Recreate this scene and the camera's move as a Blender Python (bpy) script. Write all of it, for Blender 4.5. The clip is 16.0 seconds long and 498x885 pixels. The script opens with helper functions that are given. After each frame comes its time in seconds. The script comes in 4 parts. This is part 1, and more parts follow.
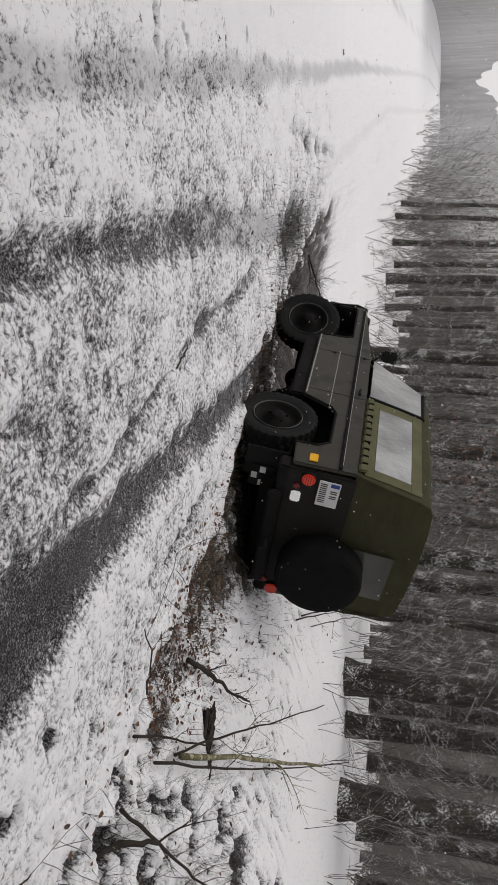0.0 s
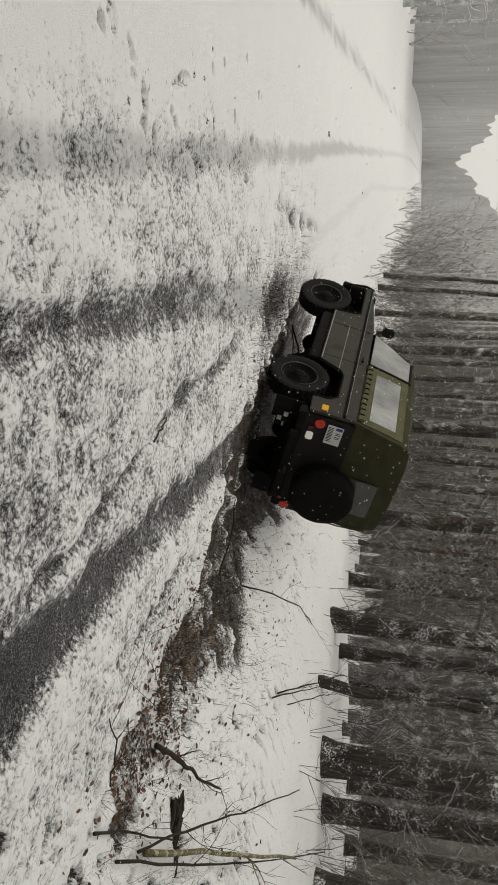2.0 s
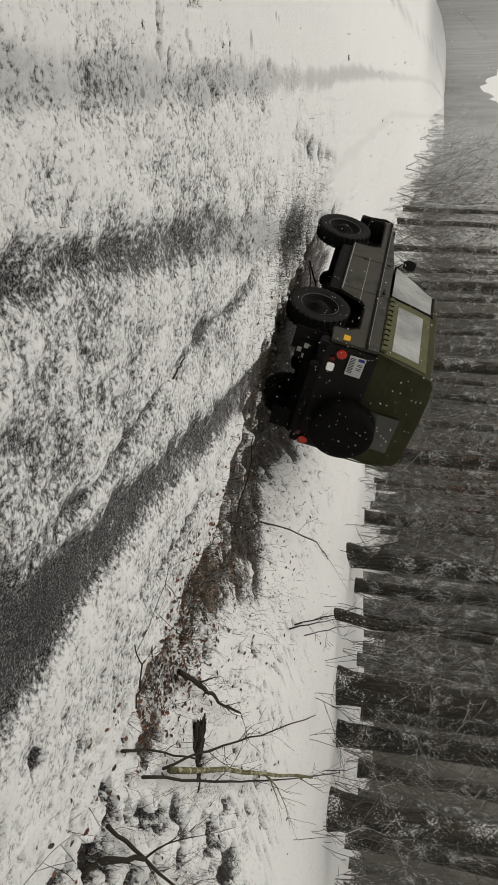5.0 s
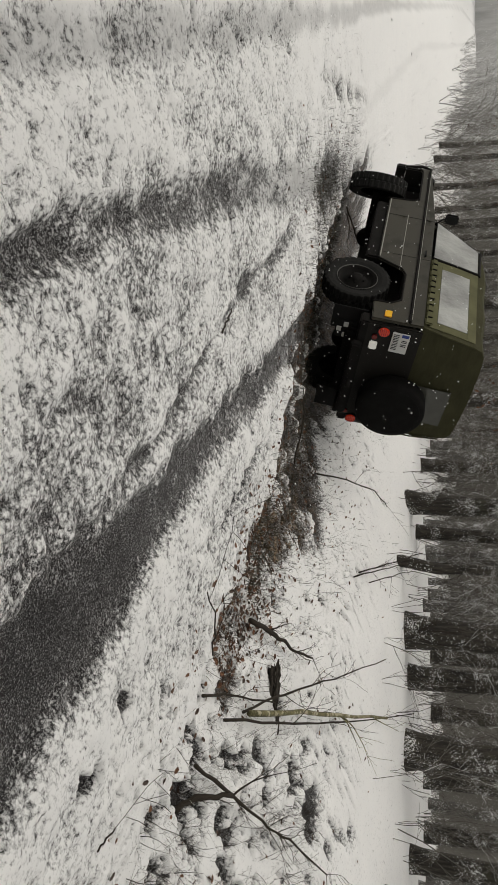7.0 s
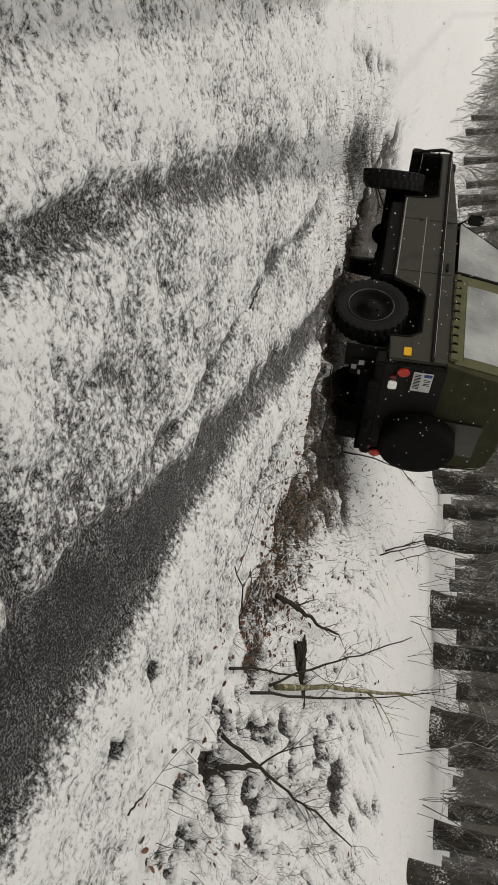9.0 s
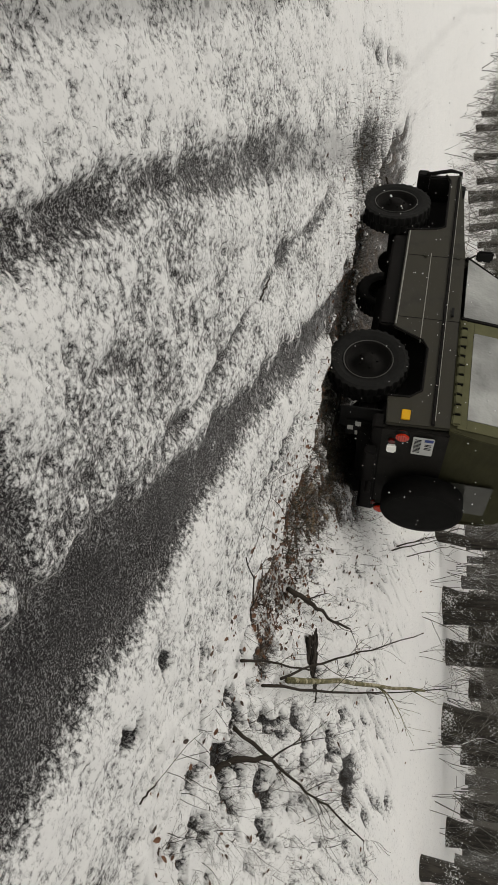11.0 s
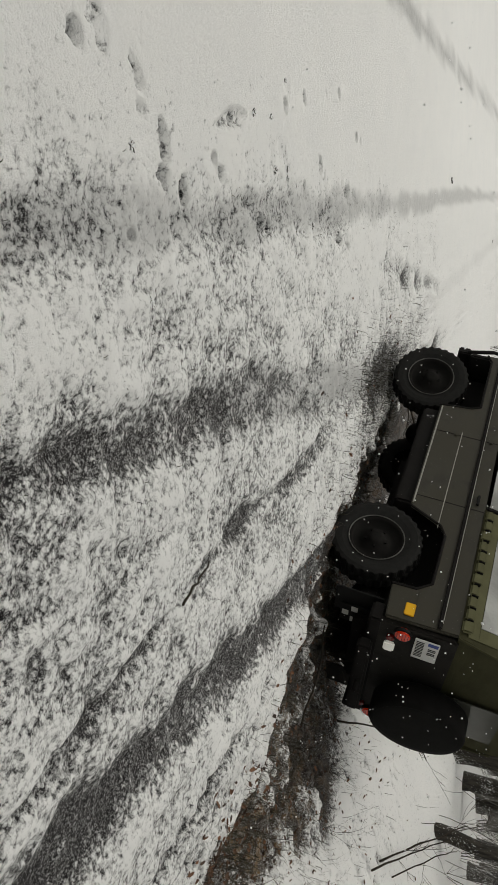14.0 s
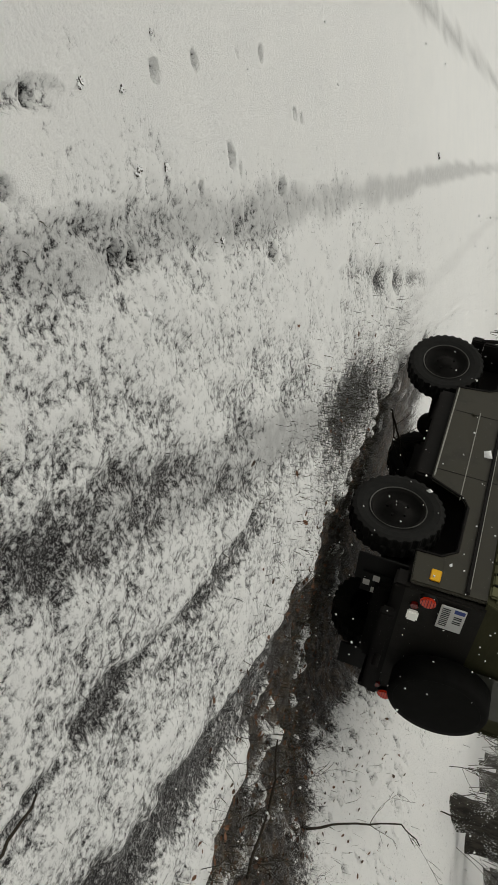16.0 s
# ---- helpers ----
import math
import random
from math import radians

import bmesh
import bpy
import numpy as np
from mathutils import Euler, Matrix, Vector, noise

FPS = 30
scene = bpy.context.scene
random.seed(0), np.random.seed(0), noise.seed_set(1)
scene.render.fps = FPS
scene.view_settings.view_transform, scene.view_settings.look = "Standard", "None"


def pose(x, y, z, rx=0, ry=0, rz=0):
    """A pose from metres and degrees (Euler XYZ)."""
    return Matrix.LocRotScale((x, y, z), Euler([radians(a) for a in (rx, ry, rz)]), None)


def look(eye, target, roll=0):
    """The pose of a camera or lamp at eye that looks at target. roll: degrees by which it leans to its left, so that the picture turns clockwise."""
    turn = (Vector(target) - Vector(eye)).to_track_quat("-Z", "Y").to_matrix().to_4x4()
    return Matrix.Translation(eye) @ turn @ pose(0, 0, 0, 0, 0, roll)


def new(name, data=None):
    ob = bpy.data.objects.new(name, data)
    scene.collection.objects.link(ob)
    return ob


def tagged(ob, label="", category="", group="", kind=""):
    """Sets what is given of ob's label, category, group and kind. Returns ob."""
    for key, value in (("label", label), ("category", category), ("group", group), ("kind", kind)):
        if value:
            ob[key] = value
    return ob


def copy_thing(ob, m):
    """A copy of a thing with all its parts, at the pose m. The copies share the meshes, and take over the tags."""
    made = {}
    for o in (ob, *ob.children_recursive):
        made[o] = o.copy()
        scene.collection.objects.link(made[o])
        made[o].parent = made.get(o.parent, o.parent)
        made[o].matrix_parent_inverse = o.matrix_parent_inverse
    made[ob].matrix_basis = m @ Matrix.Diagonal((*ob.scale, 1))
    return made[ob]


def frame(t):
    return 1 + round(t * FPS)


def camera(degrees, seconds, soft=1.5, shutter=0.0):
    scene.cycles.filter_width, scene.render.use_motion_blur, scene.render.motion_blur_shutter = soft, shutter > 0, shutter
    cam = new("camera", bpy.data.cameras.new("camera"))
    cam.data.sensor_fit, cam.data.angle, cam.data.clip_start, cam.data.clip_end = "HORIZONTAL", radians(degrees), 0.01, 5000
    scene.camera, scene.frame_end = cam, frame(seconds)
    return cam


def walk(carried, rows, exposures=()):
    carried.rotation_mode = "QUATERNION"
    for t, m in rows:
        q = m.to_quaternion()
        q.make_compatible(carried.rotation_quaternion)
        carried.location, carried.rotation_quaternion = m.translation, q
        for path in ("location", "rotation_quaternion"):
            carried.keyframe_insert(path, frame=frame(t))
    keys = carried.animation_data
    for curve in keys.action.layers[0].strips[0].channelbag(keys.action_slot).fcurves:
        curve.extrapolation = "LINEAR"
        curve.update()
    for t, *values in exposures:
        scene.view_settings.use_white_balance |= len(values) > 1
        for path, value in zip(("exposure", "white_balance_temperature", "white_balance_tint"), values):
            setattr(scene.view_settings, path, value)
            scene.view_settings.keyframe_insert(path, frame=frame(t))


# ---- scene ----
cam = camera(38.9, 16.0)
PATH = [
    (0, (0.432, 0.759, 1.407), (1.267, 2.524, 0.974), 94.2),
    (0.5, (0.403, 0.803, 1.395), (1.124, 2.627, 1.001), 93.9),
    (1, (0.383, 0.84, 1.403), (1.055, 2.679, 0.995), 93.9),
    (1.5, (0.401, 0.876, 1.4), (1.065, 2.72, 0.999), 93.8),
    (2, (0.383, 0.876, 1.405), (1.059, 2.716, 1.009), 94.5),
    (2.5, (0.37, 0.896, 1.411), (1.037, 2.738, 1.012), 95.4),
    (3, (0.387, 0.887, 1.399), (1.121, 2.697, 0.968), 95.5),
    (3.5, (0.391, 0.867, 1.392), (1.219, 2.632, 0.943), 95.9),
    (4, (0.391, 0.842, 1.4), (1.229, 2.602, 0.955), 96.2),
    (4.2, (0.371, 0.841, 1.403), (1.215, 2.602, 0.972), 96.3),
    (6.3, (0.423, 0.778, 1.389), (1.262, 2.538, 0.943), 92.6),
    (6.5, (0.417, 0.763, 1.389), (1.284, 2.504, 0.921), 92.4),
    (7, (0.433, 0.76, 1.382), (1.356, 2.445, 0.826), 91.7),
    (7.5, (0.447, 0.75, 1.391), (1.414, 2.4, 0.808), 91.3),
    (8, (0.457, 0.745, 1.388), (1.425, 2.396, 0.81), 91.0),
    (8.5, (0.45, 0.741, 1.378), (1.424, 2.376, 0.762), 91.5),
    (9, (0.449, 0.739, 1.378), (1.413, 2.376, 0.753), 92.4),
    (9.2, (0.446, 0.737, 1.383), (1.405, 2.375, 0.755), 92.5),
    (11.5, (0.499, 0.72, 1.366), (1.459, 2.344, 0.7), 92.2),
    (12, (0.466, 0.784, 1.341), (1.334, 2.401, 0.547), 94.5),
    (12.5, (0.396, 1.049, 1.346), (1.358, 2.627, 0.58), 92.5),
    (12.6, (0.373, 1.105, 1.347), (1.289, 2.708, 0.578), 92.7),
    (12.8, (0.328, 1.218, 1.349), (1.105, 2.870, 0.533), 92.1),
    (13, (0.307, 1.345, 1.351), (0.936, 3.046, 0.508), 90.0),
    (13.1, (0.307, 1.420, 1.352), (0.864, 3.164, 0.548), 88.5),
    (13.5, (0.312, 1.763, 1.356), (0.616, 3.559, 0.529), 89.0),
    (14, (0.317, 2.172, 1.362), (0.859, 3.948, 0.62), 94.5),
    (14.5, (0.296, 2.516, 1.377), (0.824, 4.346, 0.769), 91.9),
    (15, (0.255, 2.88, 1.368), (0.791, 4.702, 0.741), 92.1),
    (15.5, (0.194, 3.247, 1.329), (0.805, 5.026, 0.651), 93.9),
    (16, (0.135, 3.566, 1.334), (0.739, 5.319, 0.584), 93.5),
]
walk(cam, [(t, look(eye, target, roll)) for t, eye, target, roll in PATH], [(0.0, 0.0, 6600, 14), (0.4, -0.04, 6850, 12), (1.5, -0.12, 7050, 8), (4.2, -0.10, 7050, 8), (9.0, -0.03, 7050, 9), (13.0, -0.07, 7050, 7), (14.0, -0.20, 7000, 6), (16.0, -0.22, 7000, 5)])

# ---- light: overcast winter sky ----
world = bpy.data.worlds.new("overcast")
scene.world = world
world.use_nodes = True
wt = world.node_tree
wt.nodes.clear()
sky = wt.nodes.new("ShaderNodeTexSky")
sky.sky_type = "NISHITA"
sky.sun_disc = False
sky.sun_elevation, sky.sun_rotation = radians(60), radians(-70)
sky.air_density, sky.dust_density, sky.ozone_density = 1.0, 4.0, 1.0
grey = wt.nodes.new("ShaderNodeRGBToBW")
blend = wt.nodes.new("ShaderNodeMix")
blend.data_type = "RGBA"
blend.inputs[0].default_value = 0.9
bg = wt.nodes.new("ShaderNodeBackground")
bg.inputs["Strength"].default_value = 0.12
wout = wt.nodes.new("ShaderNodeOutputWorld")
wt.links.new(sky.outputs[0], grey.inputs[0])
wt.links.new(sky.outputs[0], blend.inputs[6])
cloud = wt.nodes.new("ShaderNodeMath")
cloud.operation = "MULTIPLY_ADD"
cloud.inputs[1].default_value, cloud.inputs[2].default_value = 0.25, 6.0
wt.links.new(grey.outputs[0], cloud.inputs[0])
wt.links.new(cloud.outputs[0], blend.inputs[7])
wt.links.new(blend.outputs[2], bg.inputs["Color"])
wt.links.new(bg.outputs[0], wout.inputs["Surface"])
sun = new("sun", bpy.data.lights.new("sun", "SUN"))
sun.data.energy, sun.data.angle, sun.data.color = 0.7, radians(45), (1.0, 0.98, 0.95)
sun.matrix_world = look((-16, 8, 30), (0, 2, 0))
scene.view_settings.exposure = 0.0


# ---- materials ----
class Mat:
    """A principled material with a few chained helpers."""

    def __init__(self, name, rough=0.8, metal=0.0):
        self.m = bpy.data.materials.new(name)
        self.m.use_nodes = True
        self.t = self.m.node_tree
        self.b = self.t.nodes["Principled BSDF"]
        self.b.inputs["Roughness"].default_value = rough
        self.b.inputs["Metallic"].default_value = metal
        tc = self.t.nodes.new("ShaderNodeTexCoord")
        self.obj = tc.outputs["Object"]
        geo = self.t.nodes.new("ShaderNodeNewGeometry")
        self.pos, self.nor, self.island = geo.outputs["Position"], geo.outputs["Normal"], geo.outputs["Random Per Island"]
        self.rand = self.t.nodes.new("ShaderNodeObjectInfo").outputs["Random"]

    def node(self, kind, **props):
        n = self.t.nodes.new(kind)
        for k, v in props.items():
            setattr(n, k, v)
        return n

    def put(self, sock, value):
        if isinstance(value, bpy.types.NodeSocket):
            self.t.links.new(value, sock)
        elif isinstance(value, tuple) and len(value) == 3 and sock.type == "RGBA":
            sock.default_value = (*value, 1)
        else:
            sock.default_value = value

    def noise(self, scale, detail=3, rough=0.6, vec=None, stretch=None):
        n = self.node("ShaderNodeTexNoise")
        v = vec or self.obj
        if stretch:
            mp = self.node("ShaderNodeMapping")
            self.put(mp.inputs["Vector"], v)
            mp.inputs["Scale"].default_value = stretch
            v = mp.outputs[0]
        self.put(n.inputs["Vector"], v)
        n.inputs["Scale"].default_value, n.inputs["Detail"].default_value, n.inputs["Roughness"].default_value = scale, detail, rough
        return n.outputs[0]

    def ramp(self, value, lo, hi, a=0.0, b=1.0):
        r = self.node("ShaderNodeMapRange")
        r.interpolation_type = "SMOOTHSTEP"
        self.put(r.inputs[0], value)
        for k, v in zip((1, 2, 3, 4), (lo, hi, a, b)):
            self.put(r.inputs[k], v)
        return r.outputs[0]

    def math(self, op, a, b=0.0):
        n = self.node("ShaderNodeMath", operation=op)
        self.put(n.inputs[0], a)
        self.put(n.inputs[1], b)
        return n.outputs[0]

    def mix(self, fac, a, b):
        n = self.node("ShaderNodeMix", data_type="RGBA")
        self.put(n.inputs[0], fac)
        self.put(n.inputs[6], a)
        self.put(n.inputs[7], b)
        return n.outputs[2]

    def color(self, c):
        self.put(self.b.inputs["Base Color"], c)
        return self

    def bump(self, height, strength=0.3, dist=0.01):
        n = self.node("ShaderNodeBump")
        n.inputs["Strength"].default_value, n.inputs["Distance"].default_value = strength, dist
        self.put(n.inputs["Height"], height)
        self.t.links.new(n.outputs[0], self.b.inputs["Normal"])
        return self

    def up(self):
        n = self.node("ShaderNodeSeparateXYZ")
        self.put(n.inputs[0], self.nor)
        return n.outputs[2]


SNOW = (0.80, 0.81, 0.82)


def plain(name, c, rough=0.6, metal=0.0, vary=0.25, scale=14.0, bump=0.15, spec=0.5):
    m = Mat(name, rough, metal)
    m.b.inputs["Specular IOR Level"].default_value = spec
    dark = tuple(v * (1 - vary) for v in c)
    light = tuple(min(1, v * (1 + vary)) for v in c)
    n = m.noise(scale, 4)
    m.color(m.mix(n, dark, light)).bump(m.noise(scale * 9, 2), bump, 0.002)
    return m.m


def snow_ground():
    """Clumped wet snow over dark wet gravel, by the depth stored on the ground."""
    m = Mat("snow_ground", 0.75)
    at = m.node("ShaderNodeAttribute", attribute_name="snow").outputs["Fac"]
    leaf = m.node("ShaderNodeAttribute", attribute_name="litter").outputs["Fac"]
    pressed = m.node("ShaderNodeAttribute", attribute_name="pressed").outputs["Fac"]
    warp = m.node("ShaderNodeTexNoise")
    m.put(warp.inputs["Vector"], m.obj)
    warp.inputs["Scale"].default_value, warp.inputs["Detail"].default_value = 26, 3
    shift = m.node("ShaderNodeVectorMath", operation="MULTIPLY_ADD")
    m.put(shift.inputs[0], warp.outputs["Color"])
    shift.inputs[1].default_value, shift.inputs[2].default_value = (0.05, 0.05, 0.05), (-0.025, -0.025, -0.025)
    moved = m.node("ShaderNodeVectorMath", operation="ADD")
    m.put(moved.inputs[0], m.obj)
    m.put(moved.inputs[1], shift.outputs[0])

    def cells(scale, out):
        n = m.node("ShaderNodeTexVoronoi")
        m.put(n.inputs["Vector"], moved.outputs[0])
        n.inputs["Scale"].default_value = scale
        return n.outputs[out]

    # clumps of two sizes, with gaps between them, and crumbs on top
    clump = m.math("SUBTRACT", 0.42, cells(30, "Distance"))
    lump = m.math("SUBTRACT", 0.42, cells(66, "Distance"))
    grain = m.noise(40, 5, 0.72)
    fine = m.noise(150, 4, 0.78)
    d = m.math("ADD", at, m.math("MULTIPLY", m.math("SUBTRACT", grain, 0.5), 2.4))
    d = m.math("ADD", d, m.math("MULTIPLY", clump, 0.7))
    d = m.math("ADD", d, m.math("MULTIPLY", lump, 0.45))
    d = m.math("ADD", d, m.math("MULTIPLY", m.math("SUBTRACT", fine, 0.5), 1.1))
    crumb = m.ramp(m.noise(105, 4, 0.8), 0.53, 0.585)
    cover = m.math("MAXIMUM", m.ramp(d, -0.20, 0.22), m.math("MULTIPLY", crumb, m.ramp(d, -1.4, -0.1, 0.10, 0.9)))
    cover = m.math("MAXIMUM", cover, m.ramp(m.noise(115, 3, 0.8), 0.575, 0.625, 0.0, 0.7))
    soil = m.mix(m.ramp(m.noise(190, 3, 0.7), 0.38, 0.68), (0.0036, 0.003, 0.0036), (0.024, 0.021, 0.024))
    brown = m.mix(m.noise(60, 3), (0.006, 0.005, 0.004), (0.060, 0.036, 0.020))
    brown = m.mix(m.ramp(m.noise(8, 4, 0.65), 0.47, 0.62), brown, m.mix(m.noise(45, 3), (0.10, 0.055, 0.022), (0.30, 0.19, 0.085)))
    soil = m.mix(leaf, soil, brown)
    white = m.mix(m.noise(3.0, 3), (0.84, 0.85, 0.86), (0.91, 0.91, 0.905))
    thin = m.mix(m.ramp(d, 0.0, 0.62), (0.47, 0.475, 0.48), white)
    thin = m.mix(m.math("MULTIPLY", pressed, m.ramp(m.noise(14, 4), 0.2, 0.7, 0.65, 1.0)), thin, (0.40, 0.405, 0.41))
    m.color(m.mix(cover, soil, thin))
    m.put(m.b.inputs["Roughness"], m.ramp(cover, 0, 1, 0.45, 0.8))
    relief = m.math("ADD", m.math("MULTIPLY", m.math("MINIMUM", d, 1.6), 0.5), m.math("MULTIPLY", fine, 0.5))
    m.bump(relief, 0.8, 0.011)
    m.put(m.b.inputs["Specular IOR Level"], m.ramp(cover, 0, 1, 0.12, 0.3))
    return m.m


def bark(name, dark, light, snow):
    """Rough bark, with wet snow caught in its cracks; snow: how much."""
    m = Mat(name, 0.9)
    ridges = m.noise(16, 5, 0.65, stretch=(1.6, 1.6, 0.25))
    base = m.mix(m.ramp(ridges, 0.35, 0.65), dark, light)
    moss = m.ramp(m.noise(2.2, 3), 0.5, 0.7, 0.0, 0.5)
    base = m.mix(moss, base, (0.05, 0.055, 0.025))
    patch = m.math("MULTIPLY", m.noise(2.6, 3, 0.6), 0.62)
    specks = m.ramp(m.math("ADD", m.noise(46, 5, 0.75), patch), 1.0 - snow, 1.05 - snow)
    lying = m.ramp(m.up(), 0.45, 0.75)
    m.color(m.mix(m.math("MAXIMUM", specks, lying), base, SNOW)).bump(ridges, 0.6, 0.02)
    return m.m


def twig(name, c, snow):
    """Thin wet wood; snow: how far round it the snow lies, 0 for hardly any."""
    m = Mat(name, 0.85)
    base = m.mix(m.noise(20, 3), tuple(v * 0.6 for v in c), c)
    lying = m.ramp(m.math("ADD", m.up(), m.math("MULTIPLY", m.noise(18, 3), 1.2)), 1.62 - snow, 1.74 - snow)
    m.color(m.mix(lying, base, SNOW))
    m.b.inputs["Specular IOR Level"].default_value = 0.2
    return m.m


M_GROUND = snow_ground()
M_BARK = bark("dark_bark", (0.014, 0.0125, 0.010), (0.055, 0.048, 0.039), 0.115)
# Paler than the near bark: distance haze is put into the colour.
M_FARBARK = bark("hazed_bark", (0.06, 0.058, 0.054), (0.16, 0.155, 0.145), 0.14)
M_TWIG = twig("wet_twig", (0.036, 0.029, 0.022), -0.4)
M_SNOWTWIG = twig("snowy_twig", (0.10, 0.09, 0.075), 0.55)
# Haze of the wood put into the twig colour, under some real snow.
M_FARTWIG = twig("hazed_twig", (0.165, 0.157, 0.142), 0.22)
# Pale base colours paint the road's mist into far twigs and bark.
M_MISTTWIG = twig("mist_painted_twig", (0.42, 0.42, 0.41), 0.85)
M_MISTBARK = bark("mist_painted_bark", (0.30, 0.30, 0.295), (0.44, 0.44, 0.43), 0.2)


def peeling_bark():
    """Moss-green bark that peels off a paler stem, with dark knots."""
    m = Mat("mossy_bark", 0.85)
    base = m.mix(m.ramp(m.noise(30, 4, 0.7), 0.35, 0.65), (0.055, 0.052, 0.022), (0.16, 0.145, 0.065))
    pale = m.ramp(m.noise(13, 4, 0.7), 0.52, 0.58)
    base = m.mix(pale, base, (0.34, 0.31, 0.22))
    base = m.mix(m.ramp(m.noise(21, 3), 0.62, 0.68), base, (0.02, 0.017, 0.012))
    m.color(base).bump(m.noise(40, 4), 0.7, 0.006)
    return m.m


M_LOG = peeling_bark()
M_ROT = plain("rotten_wood", (0.03, 0.024, 0.018), 0.9, vary=0.6, scale=12, bump=0.7)


def leaf_material(name, a, b):
    m = Mat(name, 0.6)
    m.color(m.mix(m.island, a, b))
    return m.m


M_LEAF = leaf_material("dead_leaf", (0.020, 0.011, 0.007), (0.15, 0.062, 0.026))
M_GRASS = leaf_material("wet_grass", (0.012, 0.012, 0.008), (0.07, 0.065, 0.04))
M_FLAKE = plain("snowflake", (0.85, 0.86, 0.87), 0.9, vary=0.03)
M_CLOD = twig("frozen_clod", (0.05, 0.043, 0.036), 0.42)


def paint(name, c, rough, spec):
    """Matt military paint with road dirt and a little wet gloss."""
    m = Mat(name, rough)
    m.b.inputs["Specular IOR Level"].default_value = spec
    grime = m.ramp(m.noise(4.0, 5, 0.65), 0.42, 0.75)
    base = m.mix(grime, c, tuple(0.62 * v + 0.012 for v in c))
    base = m.mix(m.ramp(m.noise(120, 2), 0.72, 0.8), base, (0.35, 0.35, 0.34))
    m.color(base)
    m.put(m.b.inputs["Roughness"], m.ramp(grime, 0, 1, rough - 0.1, rough + 0.2))
    m.bump(m.noise(30, 3), 0.06, 0.004)
    return m.m


M_PAINT = paint("olive_grey_paint", (0.039, 0.036, 0.026), 0.5, 0.3)
# The olive paint darkened: shade at the rear put into the colour.
M_TAILSHADE = paint("shaded_tail_paint", (0.017, 0.0155, 0.0135), 0.7, 0.15)
M_PAINT2 = paint("black_underbody", (0.010, 0.009, 0.0085), 0.75, 0.1)


def canvas_material():
    m = Mat("olive_canvas", 0.9)
    m.b.inputs["Specular IOR Level"].default_value = 0.2
    folds = m.noise(2.5, 4, 0.6, stretch=(1, 1, 2.2))
    c = m.mix(folds, (0.021, 0.0208, 0.0105), (0.064, 0.062, 0.030))
    m.color(c).bump(m.math("ADD", folds, m.math("MULTIPLY", m.noise(300, 1), 0.04)), 0.5, 0.04)
    return m.m


M_CANVAS = canvas_material()
# Lighter sewn side cloth, lifted further to paint in the flank's light.
M_SIDE = plain("lit_flank_canvas", (0.100, 0.099, 0.052), 0.85, vary=0.45, scale=5, bump=0.35, spec=0.2)
M_TYRE = plain("wet_rubber", (0.013, 0.013, 0.0125), 0.7, vary=0.5, scale=20, bump=0.3, spec=0.12)
M_RIM = plain("dark_steel_rim", (0.010, 0.0095, 0.009), 0.75, vary=0.6, scale=10, spec=0.08)
M_FLANGE = plain("worn_rim_edge", (0.075, 0.075, 0.07), 0.55, vary=0.8, scale=7, spec=0.3)
M_BLACK = plain("black_trim", (0.008, 0.008, 0.008), 0.55, spec=0.2)
M_STRIP = plain("worn_bright_strip", (0.30, 0.30, 0.27), 0.45, vary=0.4, scale=25)
M_YELLOW = plain("amber_reflector", (0.80, 0.43, 0.01), 0.35, vary=0.05)
M_WHITE = plain("white_enamel", (0.62, 0.62, 0.60), 0.5, vary=0.2, scale=20)
M_PLATE = plain("number_plate_white", (0.62, 0.63, 0.62), 0.4, vary=0.08, scale=20)
M_BLUE = plain("plate_blue", (0.02, 0.05, 0.25), 0.4)
M_INK = plain("plate_ink", (0.01, 0.01, 0.012), 0.5)


def film_window():
    """Milky soft window film, misted and wet."""
    m = Mat("misted_window", 0.28)
    n = m.ramp(m.noise(1.7, 3, 0.5), 0.25, 0.75)
    m.color(m.mix(n, (0.15, 0.155, 0.15), (0.40, 0.41, 0.40))).bump(m.noise(6, 3), 0.6, 0.03)
    return m.m


def glass():
    m = Mat("dark_window_film", 0.15)
    m.color(m.mix(m.noise(3, 3), (0.04, 0.042, 0.034), (0.085, 0.085, 0.075)))
    return m.m


def lens(name, c, glow):
    m = Mat(name, 0.25)
    m.color(c)
    m.put(m.b.inputs["Emission Color"], c)
    m.b.inputs["Emission Strength"].default_value = glow
    m.bump(m.noise(60, 1), 0.4, 0.004)
    return m.m


M_FILM = film_window()
M_REARFILM = glass()
M_RED = lens("red_lens", (0.50, 0.030, 0.010), 0.16)
M_REDDIM = lens("red_reflector", (0.14, 0.008, 0.006), 0.0)
M_REVERSE = lens("white_lens", (0.75, 0.75, 0.72), 0.25)


# ---- mesh helpers ----
def mesh_of(name, verts, faces, mat, smooth=False):
    me = bpy.data.meshes.new(name)
    me.from_pydata(verts, [], faces)
    me.materials.append(mat)
    if smooth:
        me.polygons.foreach_set("use_smooth", [True] * len(me.polygons))
    me.update()
    return me


def part(name, bm, mat, parent, label="", smooth=False):
    """Links a bmesh, or a ready mesh, as one mesh object under a thing or a part."""
    if isinstance(bm, bmesh.types.BMesh):
        me = bpy.data.meshes.new(name)
        bm.to_mesh(me)
        bm.free()
        me.materials.append(mat)
        if smooth:
            me.polygons.foreach_set("use_smooth", [True] * len(me.polygons))
    else:
        me = bm
    ob = new(name, me)
    ob.parent = parent
    if label:
        tagged(ob, label)
    return ob


